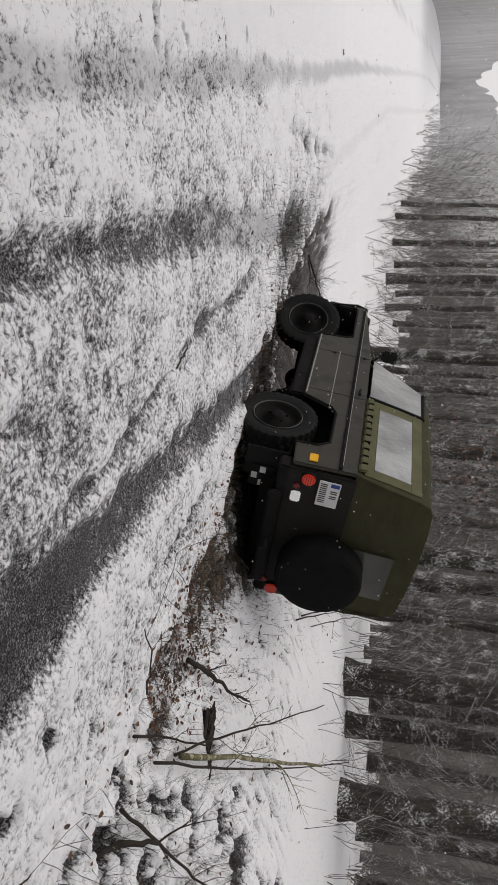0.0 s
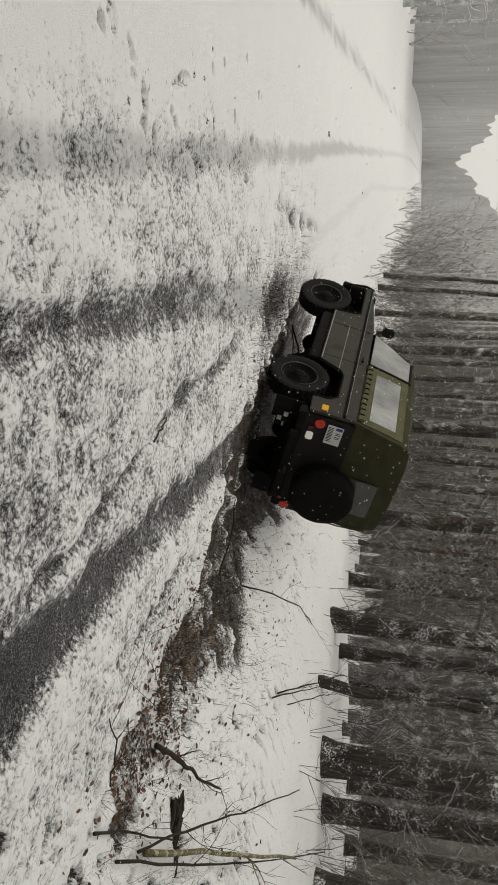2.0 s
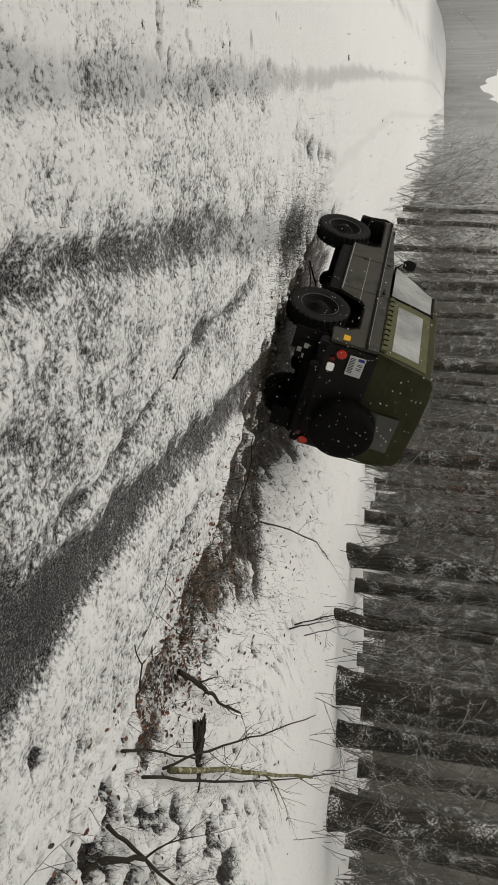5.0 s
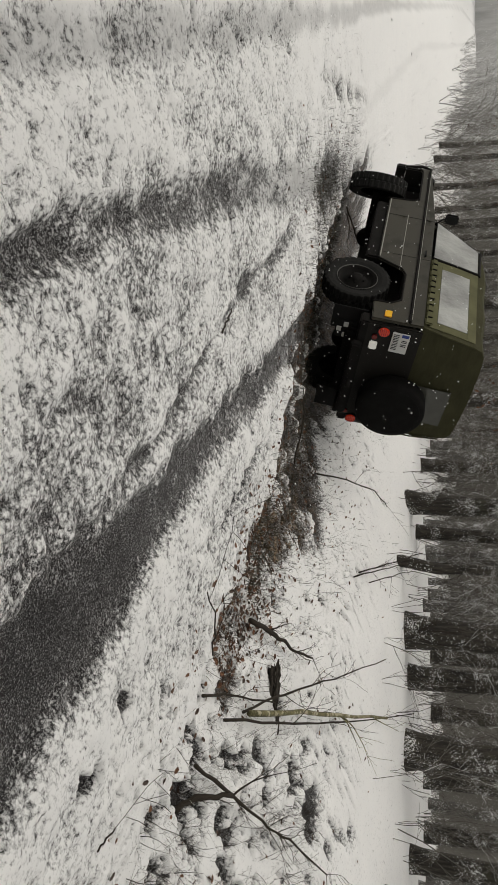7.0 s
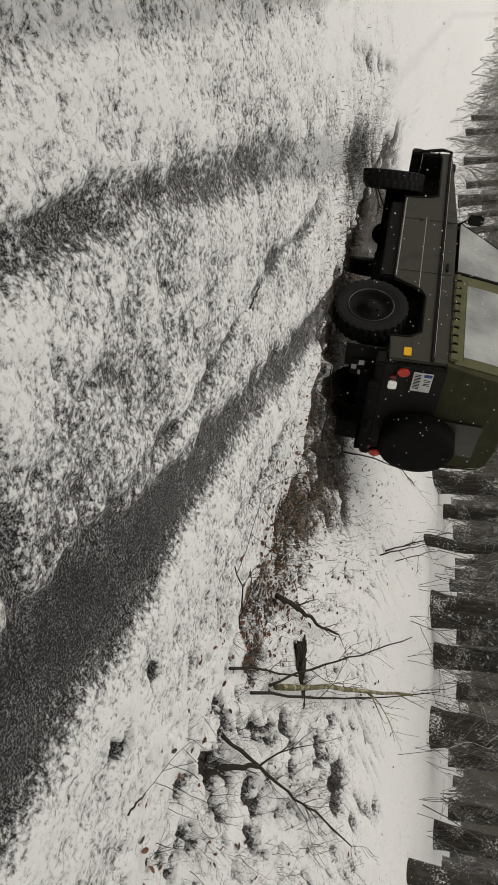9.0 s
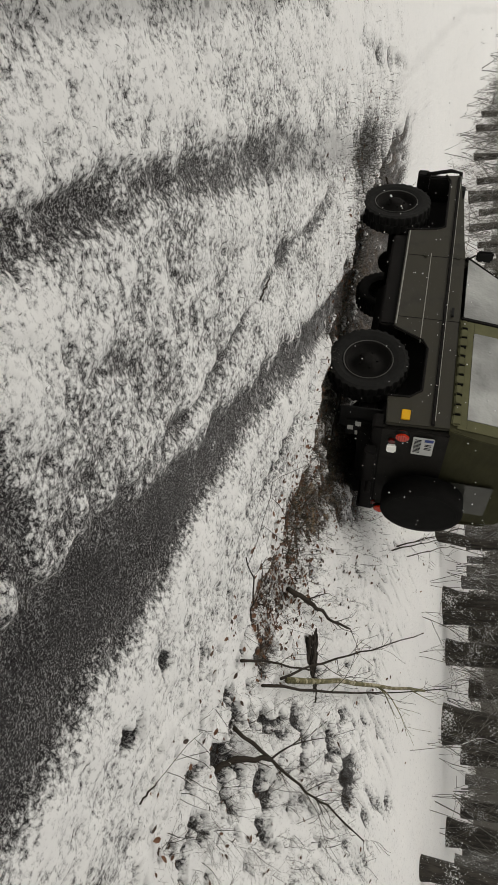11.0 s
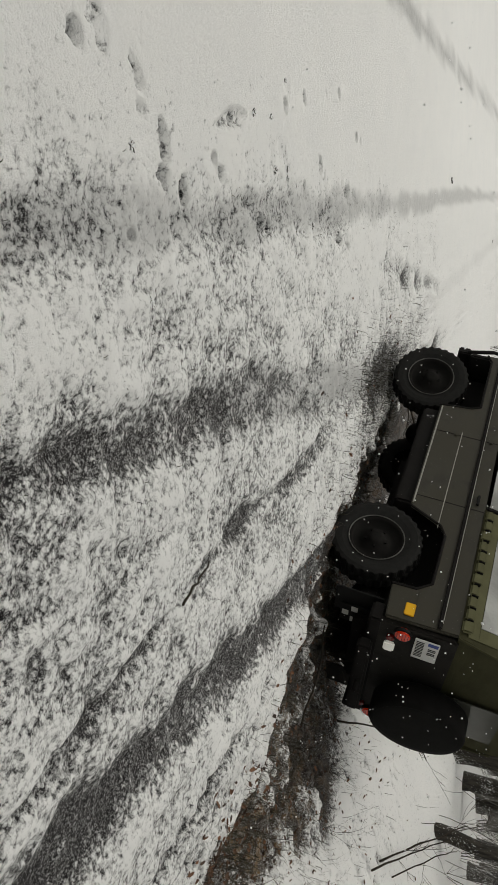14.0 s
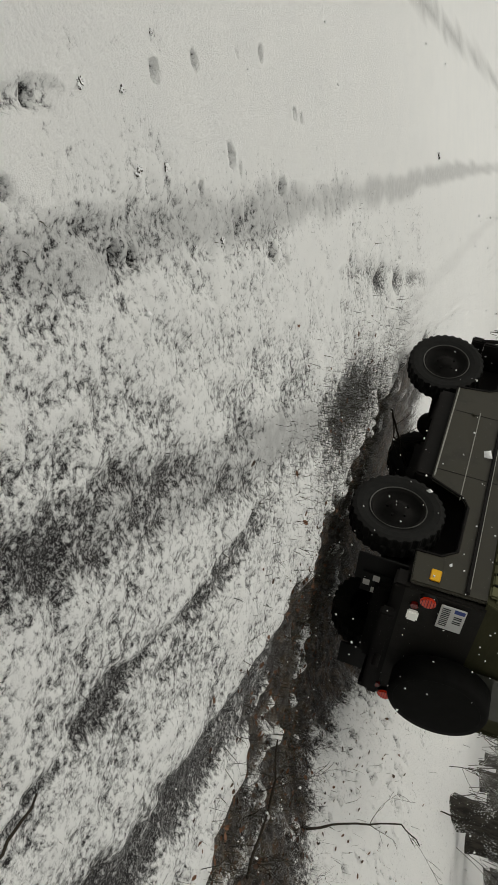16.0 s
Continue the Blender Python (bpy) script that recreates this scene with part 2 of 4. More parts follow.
def box(x0, x1, y0, y1, z0, z1, bevel=0.006, seg=2):
    bm = bmesh.new()
    bmesh.ops.create_cube(bm, size=1, matrix=Matrix.Translation(((x0 + x1) / 2, (y0 + y1) / 2, (z0 + z1) / 2)) @ Matrix.Diagonal((x1 - x0, y1 - y0, z1 - z0, 1)))
    if bevel:
        bmesh.ops.bevel(bm, geom=bm.edges[:], offset=bevel, segments=seg, affect="EDGES")
    return bm


def prism(pts, lo, hi, bevel=0.008):
    """A polygon in (y, z), pushed along x from lo to hi."""
    bm = bmesh.new()
    a = [bm.verts.new((lo, y, z)) for y, z in pts]
    b = [bm.verts.new((hi, y, z)) for y, z in pts]
    n = len(pts)
    bm.faces.new(a)
    bm.faces.new(b[::-1])
    for k in range(n):
        bm.faces.new((a[k], b[k], b[(k + 1) % n], a[(k + 1) % n]))
    bmesh.ops.recalc_face_normals(bm, faces=bm.faces[:])
    if bevel:
        bmesh.ops.bevel(bm, geom=bm.edges[:], offset=bevel, segments=2, affect="EDGES")
    return bm


def cyl(r, depth, m, segs=24, bevel=0.0, r2=None):
    bm = bmesh.new()
    bmesh.ops.create_cone(bm, cap_ends=True, segments=segs, radius1=r, radius2=r if r2 is None else r2, depth=depth, matrix=m)
    if bevel:
        bmesh.ops.bevel(bm, geom=[e for e in bm.edges if e.calc_face_angle(0) > 0.9], offset=bevel, segments=2, affect="EDGES")
    return bm


def tube(verts, faces, pts, radii, sides=5):
    """Adds a tube along pts to the lists."""
    start, prev = len(verts), None
    pts = [Vector(p) for p in pts]
    for k, p in enumerate(pts):
        d = (pts[min(k + 1, len(pts) - 1)] - pts[max(k - 1, 0)]).normalized()
        u = d.orthogonal().normalized() if prev is None else (prev - d * prev.dot(d)).normalized()
        prev, w = u, d.cross(u)
        for s in range(sides):
            a = math.tau * s / sides
            verts.append(tuple(p + (u * math.cos(a) + w * math.sin(a)) * radii[k]))
    for k in range(len(pts) - 1):
        for s in range(sides):
            i, j = start + k * sides + s, start + k * sides + (s + 1) % sides
            faces.append((i, j, j + sides, i + sides))
    faces.append(tuple(range(start, start + sides))[::-1])
    faces.append(tuple(range(start + (len(pts) - 1) * sides, start + len(pts) * sides)))


def lathe(profile, segs):
    """Turns (radius, offset) round the x axis."""
    bm = bmesh.new()
    rings = []
    for r, o in profile:
        rings.append([bm.verts.new((o, r * math.cos(math.tau * k / segs), r * math.sin(math.tau * k / segs))) for k in range(segs)])
    for a, b in zip(rings, rings[1:]):
        for k in range(segs):
            bm.faces.new((a[k], a[(k + 1) % segs], b[(k + 1) % segs], b[k]))
    bmesh.ops.recalc_face_normals(bm, faces=bm.faces[:])
    return bm


# ---- ground ----
def smooth(t, a, b):
    t = np.clip((t - a) / (b - a), 0, 1)
    return t * t * (3 - 2 * t)


def lattice(x, y, size, seed):
    """Smooth value noise, -1 to 1, with features of that size."""
    rng = np.random.RandomState(seed)
    table = rng.rand(256, 256) * 2 - 1
    u, v = x / size, y / size
    i, j = np.floor(u).astype(int), np.floor(v).astype(int)
    f, g = u - i, v - j
    f, g = f * f * (3 - 2 * f), g * g * (3 - 2 * g)
    t = lambda a, b: table[a % 256, b % 256]  # noqa: E731
    return (t(i, j) * (1 - f) + t(i + 1, j) * f) * (1 - g) + (t(i, j + 1) * (1 - f) + t(i + 1, j + 1) * f) * g


EDGE_Y = (0, 4, 5.5, 6.3, 7.2, 8.7, 10.8, 14, 20, 24, 30, 37, 50, 300)
EDGE_X = (3.15, 3.1, 2.98, 2.83, 2.48, 2.20, 1.68, 1.6, 1.65, 1.6, 1.4, 1.0, 0.3, -12.0)


def edge(y):
    """The line along which the roadside wheels roll."""
    return np.interp(y, EDGE_Y, EDGE_X)


def far_side(y):
    """The line at which the snowy road ends on its other side."""
    return np.interp(y, (0, 12, 17, 47, 76, 300), (-3.4, -3.7, -4.1, -5.3, -7.0, -18.0))


DIRT_Y = (3.8, 4.2, 4.7, 5.2, 6.2, 7.2, 8.2, 9.2, 11, 14)
DIRT_L = (3.68, 3.62, 3.50, 3.38, 2.98, 2.52, 2.24, 2.05, 1.72, 1.7)
DIRT_R = (3.92, 4.02, 3.98, 4.10, 4.66, 4.72, 4.5, 4.5, 4.1, 3.4)


def torn(x, y):
    """The strip of soil and leaves that the wheels have torn open along the ditch."""
    lo, hi = np.interp(y, DIRT_Y, DIRT_L), np.interp(y, DIRT_Y, DIRT_R)
    wob = 0.16 * lattice(x, y, 0.45, 21) + 0.10 * lattice(x, y, 0.14, 22)
    inside = smooth(x + wob, lo - 0.12, lo + 0.16) * (1 - smooth(x + wob, hi - 0.25, hi + 0.15))
    return inside * smooth(y, DIRT_Y[0] - 0.2, DIRT_Y[0] + 0.4) * (1 - smooth(y, 12.0, 14))


def base_height(x, y):
    x, y = np.asarray(x, float), np.asarray(y, float)
    s = x - edge(y)
    ditch = np.interp(s, (-0.5, -0.15, 0.12, 1.15, 1.7, 2.1, 2.9, 4.4, 9, 30), (0, -0.03, -0.07, -0.37, -0.41, -0.28, 0.12, 0.74, 1.0, 1.3))
    bank = np.interp(s, (-0.5, 0.0, 0.6, 1.2, 2.0, 3.4, 5.0, 9, 30), (0, -0.02, -0.07, -0.01, 0.18, 0.52, 0.80, 1.0, 1.3))
    verge = np.interp(s, (0.3, 1.2, 2.5, 5.0, 9, 30), (0, 0.04, 0.22, 0.36, 0.55, 0.9))
    k, q = smooth(y, 5.7, 8.8), smooth(y, 11.5, 16)
    z = (bank * (1 - k) + ditch * k) * (1 - q) + verge * q
    r = np.clip(y - 12, 0, None)
    z = z + 0.026 * r * r / (r + 10)
    left = np.clip(far_side(y) - x, 0, 3) * 0.1
    return z + left + 0.03 * lattice(x, y, 1.7, 5) * smooth(s, 0.3, 1.5) + 0.012 * lattice(x, y, 0.9, 6) + (0.035 * lattice(x, y, 0.16, 7) + 0.02 * lattice(x, y, 0.07, 8)) * torn(x, y)


def band(x, y, ys, xs, half):
    """1 on a rut that runs along y, fading out past its half width."""
    d = np.abs(x - np.interp(y, ys, xs)) + 0.05 * lattice(x, y, 0.25, 11)
    return 1 - smooth(d, half * 0.35, half * 1.75)


BARE = [(2.82, 2.67, 0.05), (2.83, 2.29, 0.05), (5.62, 4.24, 0.099), (5.8, 4.18, 0.111), (6.48, 4.54, 0.068), (3.86, 2.98, 0.074), (4.14, 2.97, 0.064), (4.85, 3.94, 0.061), (3.93, 2.99, 0.083), (4.5, 3.31, 0.082), (3.95, 3.3, 0.081), (4.69, 3.94, 0.083), (5.27, 4.2, 0.115), (5.68, 4.35, 0.106), (5.7, 4.21, 0.089), (6.59, 4.63, 0.093), (4.64, 3.3, 0.09), (3.92, 2.62, 0.091), (2.82, 2.66, 0.051), (3.18, 3.02, 0.053), (4.51, 3.78, 0.06), (4.28, 2.96, 0.071), (5.34, 4.56, 0.064), (4.24, 3.15, 0.048), (4.75, 3.11, 0.097), (3.67, 2.72, 0.051), (2.86, 2.34, 0.045), (4.74, 4.42, 0.059), (6.13, 4.24, 0.06), (4.96, 3.82, 0.05), (4.17, 4.98, 0.081), (4.02, 3.99, 0.07)]
RUT_Y = (0, 3.2, 4.6, 5.8, 8, 10.5, 14.8, 20.8, 37, 60)
RUT_X = (0.27, 0.27, 0.23, 0.18, 0.05, -0.06, -0.35, -0.55, -1.2, -1.9)
TRACK_Y = (0, 5.6, 6.7, 8.4, 12, 18.5, 37, 60)
TRACK_X = (-0.9, -1.37, -1.47, -1.6, -1.82, -2.18, -2.9, -3.9)
PRINTS = [(-0.89, 4.12, 0.8), (-0.78, 4.23, 1.0), (-0.56, 4.15, 1.0), (-0.38, 4.22, 1.0), (-0.25, 4.44, 0.9), (-0.04, 4.58, 1.0), (-0.5, 5.99, 0.9), (-0.58, 3.89, 0.5), (-0.40, 3.73, 0.5)]
TUFT_SEED = random.Random(3)
TUFTS = [(TUFT_SEED.uniform(-0.6, 0.4), TUFT_SEED.uniform(4.0, 7.6), TUFT_SEED.uniform(0.015, 0.032)) for _ in range(22)]


def snow_depth(x, y):
    """How much snow covers the ground: below 0 the dark gravel shows."""
    s = x - edge(y)
    field = 1 - smooth(x, -1.0, 0.5 + 0 * y)
    c = 0.56 + 0.62 * field + 0.30 * smooth(s, -0.2, 0.8) + 0.35 * smooth(y, 9.5, 14)
    c -= (0.56 - 0.14 * smooth(y, 4.2, 5.6)) * band(x, y, (0, 3, 5, 6.9, 9.6), (0.86, 0.87, 1.04, 1.28, 1.62), 0.075 + 0.025 * np.clip(y - 3, 0, 8)) * (1 - smooth(y, 9.6, 10.8))
    c -= (0.74 + 0.40 * (1 - smooth(y, 2.8, 4.8))) * band(x, y, (0, 2, 3.3, 4, 4.9, 6.4, 8), (2.22, 2.22, 2.26, 2.30, 2.38, 2.56, 2.5), np.interp(y, (1.5, 3, 5, 7), (0.25, 0.17, 0.13, 0.11))) * (1 - smooth(y, 6.8, 8.0))
    c += 0.55 * band(x, y, (6.2, 7.0, 7.9), (1.13, 1.28, 1.42), 0.12) * smooth(y, 6.3, 6.9) * (1 - smooth(y, 7.6, 8.0))
    c -= 0.45 * band(x, y, (0, 3.6, 4.7, 5.3, 5.9, 7), (2.0, 1.93, 1.75, 1.66, 1.70, 1.62), 0.045) * smooth(y, 2.5, 3.5) * (1 - smooth(y, 6.5, 7.5))
    c += 0.12 * (1 - smooth(x, 0.4, 0.9)) + 0.10 * smooth(y, 4.0, 6.5)
    c -= 0.48 * smooth(lattice(x, y, 0.26, 61) + 0.4 * lattice(x, y, 0.1, 62), -0.1, 0.5) * smooth(x, 0.8, 1.4) * (1 - smooth(x, 2.0, 2.3)) * (1 - smooth(y, 2.4, 3.6))
    c -= 0.24 * band(x, y, RUT_Y, RUT_X, 0.13) * (1 - smooth(y, 7.5, 10))
    c -= 0.30 * smooth(x, 1.0, 1.6) * (1 - smooth(x, 1.9, 2.1)) * (1 - smooth(y, 2.4, 4.0))
    c -= 0.08 * smooth(x, -0.2, 0.5) * (1 - smooth(x, 2.0, 2.4)) * (1 - smooth(y, 5, 9))
    c -= 0.45 * band(x, y, (0, 4.5, 5.5, 6.8, 8, 12, 20), (2.92, 2.92, 2.83, 2.64, 2.22, 1.9, 1.9), 0.03) * smooth(y, 3.6, 4.6) * (1 - smooth(y, 10, 12))
    c -= 0.10 * band(x, y, TRACK_Y, TRACK_X, 0.10)
    ragged = 0.35 * lattice(x, y, 0.03, 43)
    c -= 1.25 * smooth(lattice(x, y, 0.062, 47) + ragged, 0.60, 0.85) * smooth(s, -0.4, 0.4) * (1 - smooth(s, 2.6, 4.0)) * (1 - smooth(y, 9.5, 11.5)) * smooth(y, 1.0, 1.5)
    c -= 1.25 * smooth(lattice(x, y, 0.15, 58) + ragged, 0.42, 0.66) * smooth(x, 3.3, 3.7) * (1 - smooth(x, 4.9, 5.5)) * (1 - smooth(y - 0.35 * (x - 3.5), 3.5, 4.1)) * smooth(y, 1.0, 1.5)
    for px, py, pr in PRINTS:
        c -= 0.6 * (1 - smooth(np.hypot((x - px) / 0.10, (y - py) / 0.042) + 0.9 * lattice(x, y, 0.035, 33), 0.4, 1.1)) * pr
    c -= 0.55 * band(x, y, (5.0, 5.4, 5.62, 5.92, 6.3), (-0.14, -0.25, -0.37, -0.52, -0.7), 0.022) * smooth(y, 4.8, 5.1) * (1 - smooth(y, 5.95, 6.2))
    c -= 0.9 * np.exp(-(((x - 0.78 - 0.12 * (y - 10.4)) / 0.10) ** 2 + ((y - 10.4) / 1.3) ** 2)) * (0.8 + lattice(x, y, 0.25, 35))
    c -= 0.62 * np.exp(-(((x - 1.62) / 0.36) ** 2 + ((y - 8.7) / 0.9) ** 2))
    rag = 0.8 * lattice(x, y, 0.09, 31) + 0.5 * lattice(x, y, 0.04, 32)
    for bx, by, br in BARE + TUFTS:
        d = np.hypot(x - bx, (y - by) * 1.2) / br + rag
        c -= 1.35 * (1 - smooth(d, 0.6, 1.5))
    c -= (1.12 + 0.85 * lattice(x, y, 0.33, 15) + 0.50 * lattice(x, y, 0.12, 16) + 0.3 * lattice(x, y, 0.06, 17)) * torn(x, y) * (0.6 + 0.4 * smooth(y, 4.7, 5.6) + 0.85 * smooth(y, 5.8, 7.0))
    n = 0.20 * lattice(x, y, 0.065, 1) + 0.16 * lattice(x, y, 0.13, 2) + 0.17 * lattice(x, y, 0.3, 3) + 0.12 * lattice(x, y, 0.8, 4)
    lumps = np.where(s > 0.2, 0.8, 1.0) * (1 - 0.6 * field)
    return c + n * lumps * (1 - 0.7 * smooth(s, 3.2, 4.5))


def pressed(x, y):
    """Where wheels have pressed the snow to smooth grey slush."""
    p = 0.75 * band(x, y, TRACK_Y, TRACK_X, 0.075) * smooth(y, 4.6, 5.6) * (1 - 0.6 * smooth(y, 16, 30))
    p = np.maximum(p, 0.62 * band(x, y, RUT_Y, RUT_X, 0.085) * (1 - 0.5 * smooth(y, 14, 28)))
    p = np.maximum(p, 0.9 * band(x, y, (6.2, 7.0, 7.9), (1.13, 1.28, 1.42), 0.13) * smooth(y, 6.3, 6.9) * (1 - smooth(y, 7.7, 8.1)))
    p = np.maximum(p, 0.55 * band(x, y, (0, 3, 5, 6.9, 9.6), (0.86, 0.87, 1.04, 1.28, 1.62), 0.12) * smooth(y, 4.0, 5.5) * (1 - smooth(y, 6.5, 7.0)))
    p = np.maximum(p, 0.14 * band(x, y, (9, 14, 24), (1.25, 0.95, 0.3), 0.10) * smooth(y, 9.5, 11))
    return np.clip(p, 0, 1)


def litter(x, y):
    """Brown leaf litter among the torn soil."""
    return np.sqrt(torn(x, y)) * (1.0 - 0.75 * smooth(y, 5.4, 6.6))


def ground_height(x, y):
    x, y = np.atleast_1d(np.asarray(x, float)), np.atleast_1d(np.asarray(y, float))
    return base_height(x, y) + 0.07 * np.clip(snow_depth(x, y), -0.3, 0.8)




def grow(a, b, first, limit):
    """Steps that widen from a to b."""
    out, step = [a], first
    while abs(out[-1] - a) < abs(b - a):
        out.append(out[-1] + math.copysign(step, b - a))
        step = min(step * 1.12, limit)
    return out[1:]


gx = np.array(sorted(grow(-1.0, -160, 0.022, 12) + list(np.arange(-1.0, 5.2, 0.016)) + grow(5.2, 160, 0.025, 12)))
gy = np.array(sorted(grow(1.2, -60, 0.03, 10) + list(np.arange(1.2, 10.0, 0.016)) + grow(10.0, 340, 0.025, 12)))
X, Y = np.meshgrid(gx, gy)
D = snow_depth(X, Y)
Z = base_height(X, Y) + 0.07 * np.clip(D, -0.3, 0.8)
nx, ny = len(gx), len(gy)
quad = (np.arange(nx - 1)[None, :] + nx * np.arange(ny - 1)[:, None]).ravel()
me = bpy.data.meshes.new("ground")
me.vertices.add(nx * ny)
me.vertices.foreach_set("co", np.stack([X, Y, Z], -1).ravel())
me.loops.add(4 * len(quad))
me.loops.foreach_set("vertex_index", np.stack([quad, quad + 1, quad + 1 + nx, quad + nx], -1).ravel())
me.polygons.add(len(quad))
me.polygons.foreach_set("loop_start", np.arange(len(quad)) * 4)
me.polygons.foreach_set("use_smooth", np.ones(len(quad), bool))
for key, values in (("snow", D), ("litter", litter(X, Y)), ("pressed", pressed(X, Y))):
    me.attributes.new(key, "FLOAT", "POINT").data.foreach_set("value", values.ravel().astype(np.float32))
me.update(calc_edges=True)
me.materials.append(M_GROUND)


def gz(x, y):
    """The height of the finished ground."""
    i = min(max(int(np.searchsorted(gx, x)) - 1, 0), nx - 2)
    j = min(max(int(np.searchsorted(gy, y)) - 1, 0), ny - 2)
    u, v = (x - gx[i]) / (gx[i + 1] - gx[i]), (y - gy[j]) / (gy[j + 1] - gy[j])
    return float((Z[j, i] * (1 - u) + Z[j, i + 1] * u) * (1 - v) + (Z[j + 1, i] * (1 - u) + Z[j + 1, i + 1] * u) * v)


tagged(new("ground", me), "snow-covered forest road with dark slushy ruts and a ditch", "ground", kind="structure")


# ---- the off-road vehicle ----
M_COVER = plain("black_vinyl", (0.008, 0.0078, 0.0075), 0.75, vary=0.5, scale=8, bump=0.4, spec=0.06)


def wheel_parts(holder, outer):
    """A tyre with lugs and a dished steel rim; outer: the side its face looks to."""
    # tread blocks rise from the carcass in two staggered rows
    segs, across = 120, [(0.235, -0.085), (0.30, -0.105), (0.355, -0.110), (0.382, -0.102), (0.386, -0.092), (0.386, -0.012), (0.386, 0.0), (0.386, 0.012), (0.386, 0.092), (0.382, 0.102), (0.355, 0.110), (0.30, 0.105), (0.235, 0.085)]
    tyre = bmesh.new()
    rings = []
    for k in range(segs):
        a = math.tau * k / segs
        ring = []
        for j, (r, o) in enumerate(across):
            lug = (k % 4 < 2) if 3 <= j <= 5 else ((k + 2) % 4 < 2) if 7 <= j <= 9 else False
            r += 0.014 if lug else 0.0
            ring.append(tyre.verts.new((o, r * math.cos(a), r * math.sin(a))))
        rings.append(ring)
    for k in range(segs):
        for j in range(len(across) - 1):
            tyre.faces.new((rings[k][j], rings[k][j + 1], rings[(k + 1) % segs][j + 1], rings[(k + 1) % segs][j]))
    bmesh.ops.recalc_face_normals(tyre, faces=tyre.faces[:])
    part("tyre", tyre, M_TYRE, holder, "black knobbly off-road tyre, wet with snow")
    o = outer
    rim = lathe([(0.24, o * 0.088), (0.225, o * 0.095), (0.212, o * 0.07), (0.19, o * 0.03), (0.13, o * 0.035), (0.11, o * 0.07), (0.075, o * 0.075), (0.07, o * 0.105), (0.03, o * 0.112), (0.001, o * 0.112)], 32)
    part("rim", rim, M_RIM, holder, "dark painted steel rim", smooth=True)
    ring = lathe([(0.236, o * 0.098), (0.243, o * 0.103), (0.247, o * 0.098), (0.240, o * 0.092)], 40)
    part("rim_flange", ring, M_FLANGE, holder)
    for k in range(5):
        a = math.tau * k / 5
        part("wheel_nut", cyl(0.012, 0.03, Matrix.Translation((o * 0.078, 0.093 * math.cos(a), 0.093 * math.sin(a))) @ Matrix.Rotation(math.pi / 2, 4, "Y"), 6), M_RIM, holder)


def side_panel(s):
    """One body side with its two wheel arches; s: -1 or 1."""
    pts = [(-0.76, 0.66), (-0.44, 0.64), (-0.43, 0.84), (-0.34, 0.95), (0.19, 0.955), (0.29, 0.90), (0.44, 0.595), (1.90, 0.59), (1.94, 0.90), (1.99, 0.985), (2.80, 0.985), (2.90, 0.93),
           (2.92, 1.10), (1.56, 1.23), (-0.74, 1.245)]
    return prism(pts, s * 0.845 if s > 0 else -0.845, s * 0.805 if s > 0 else -0.805, 0.010)


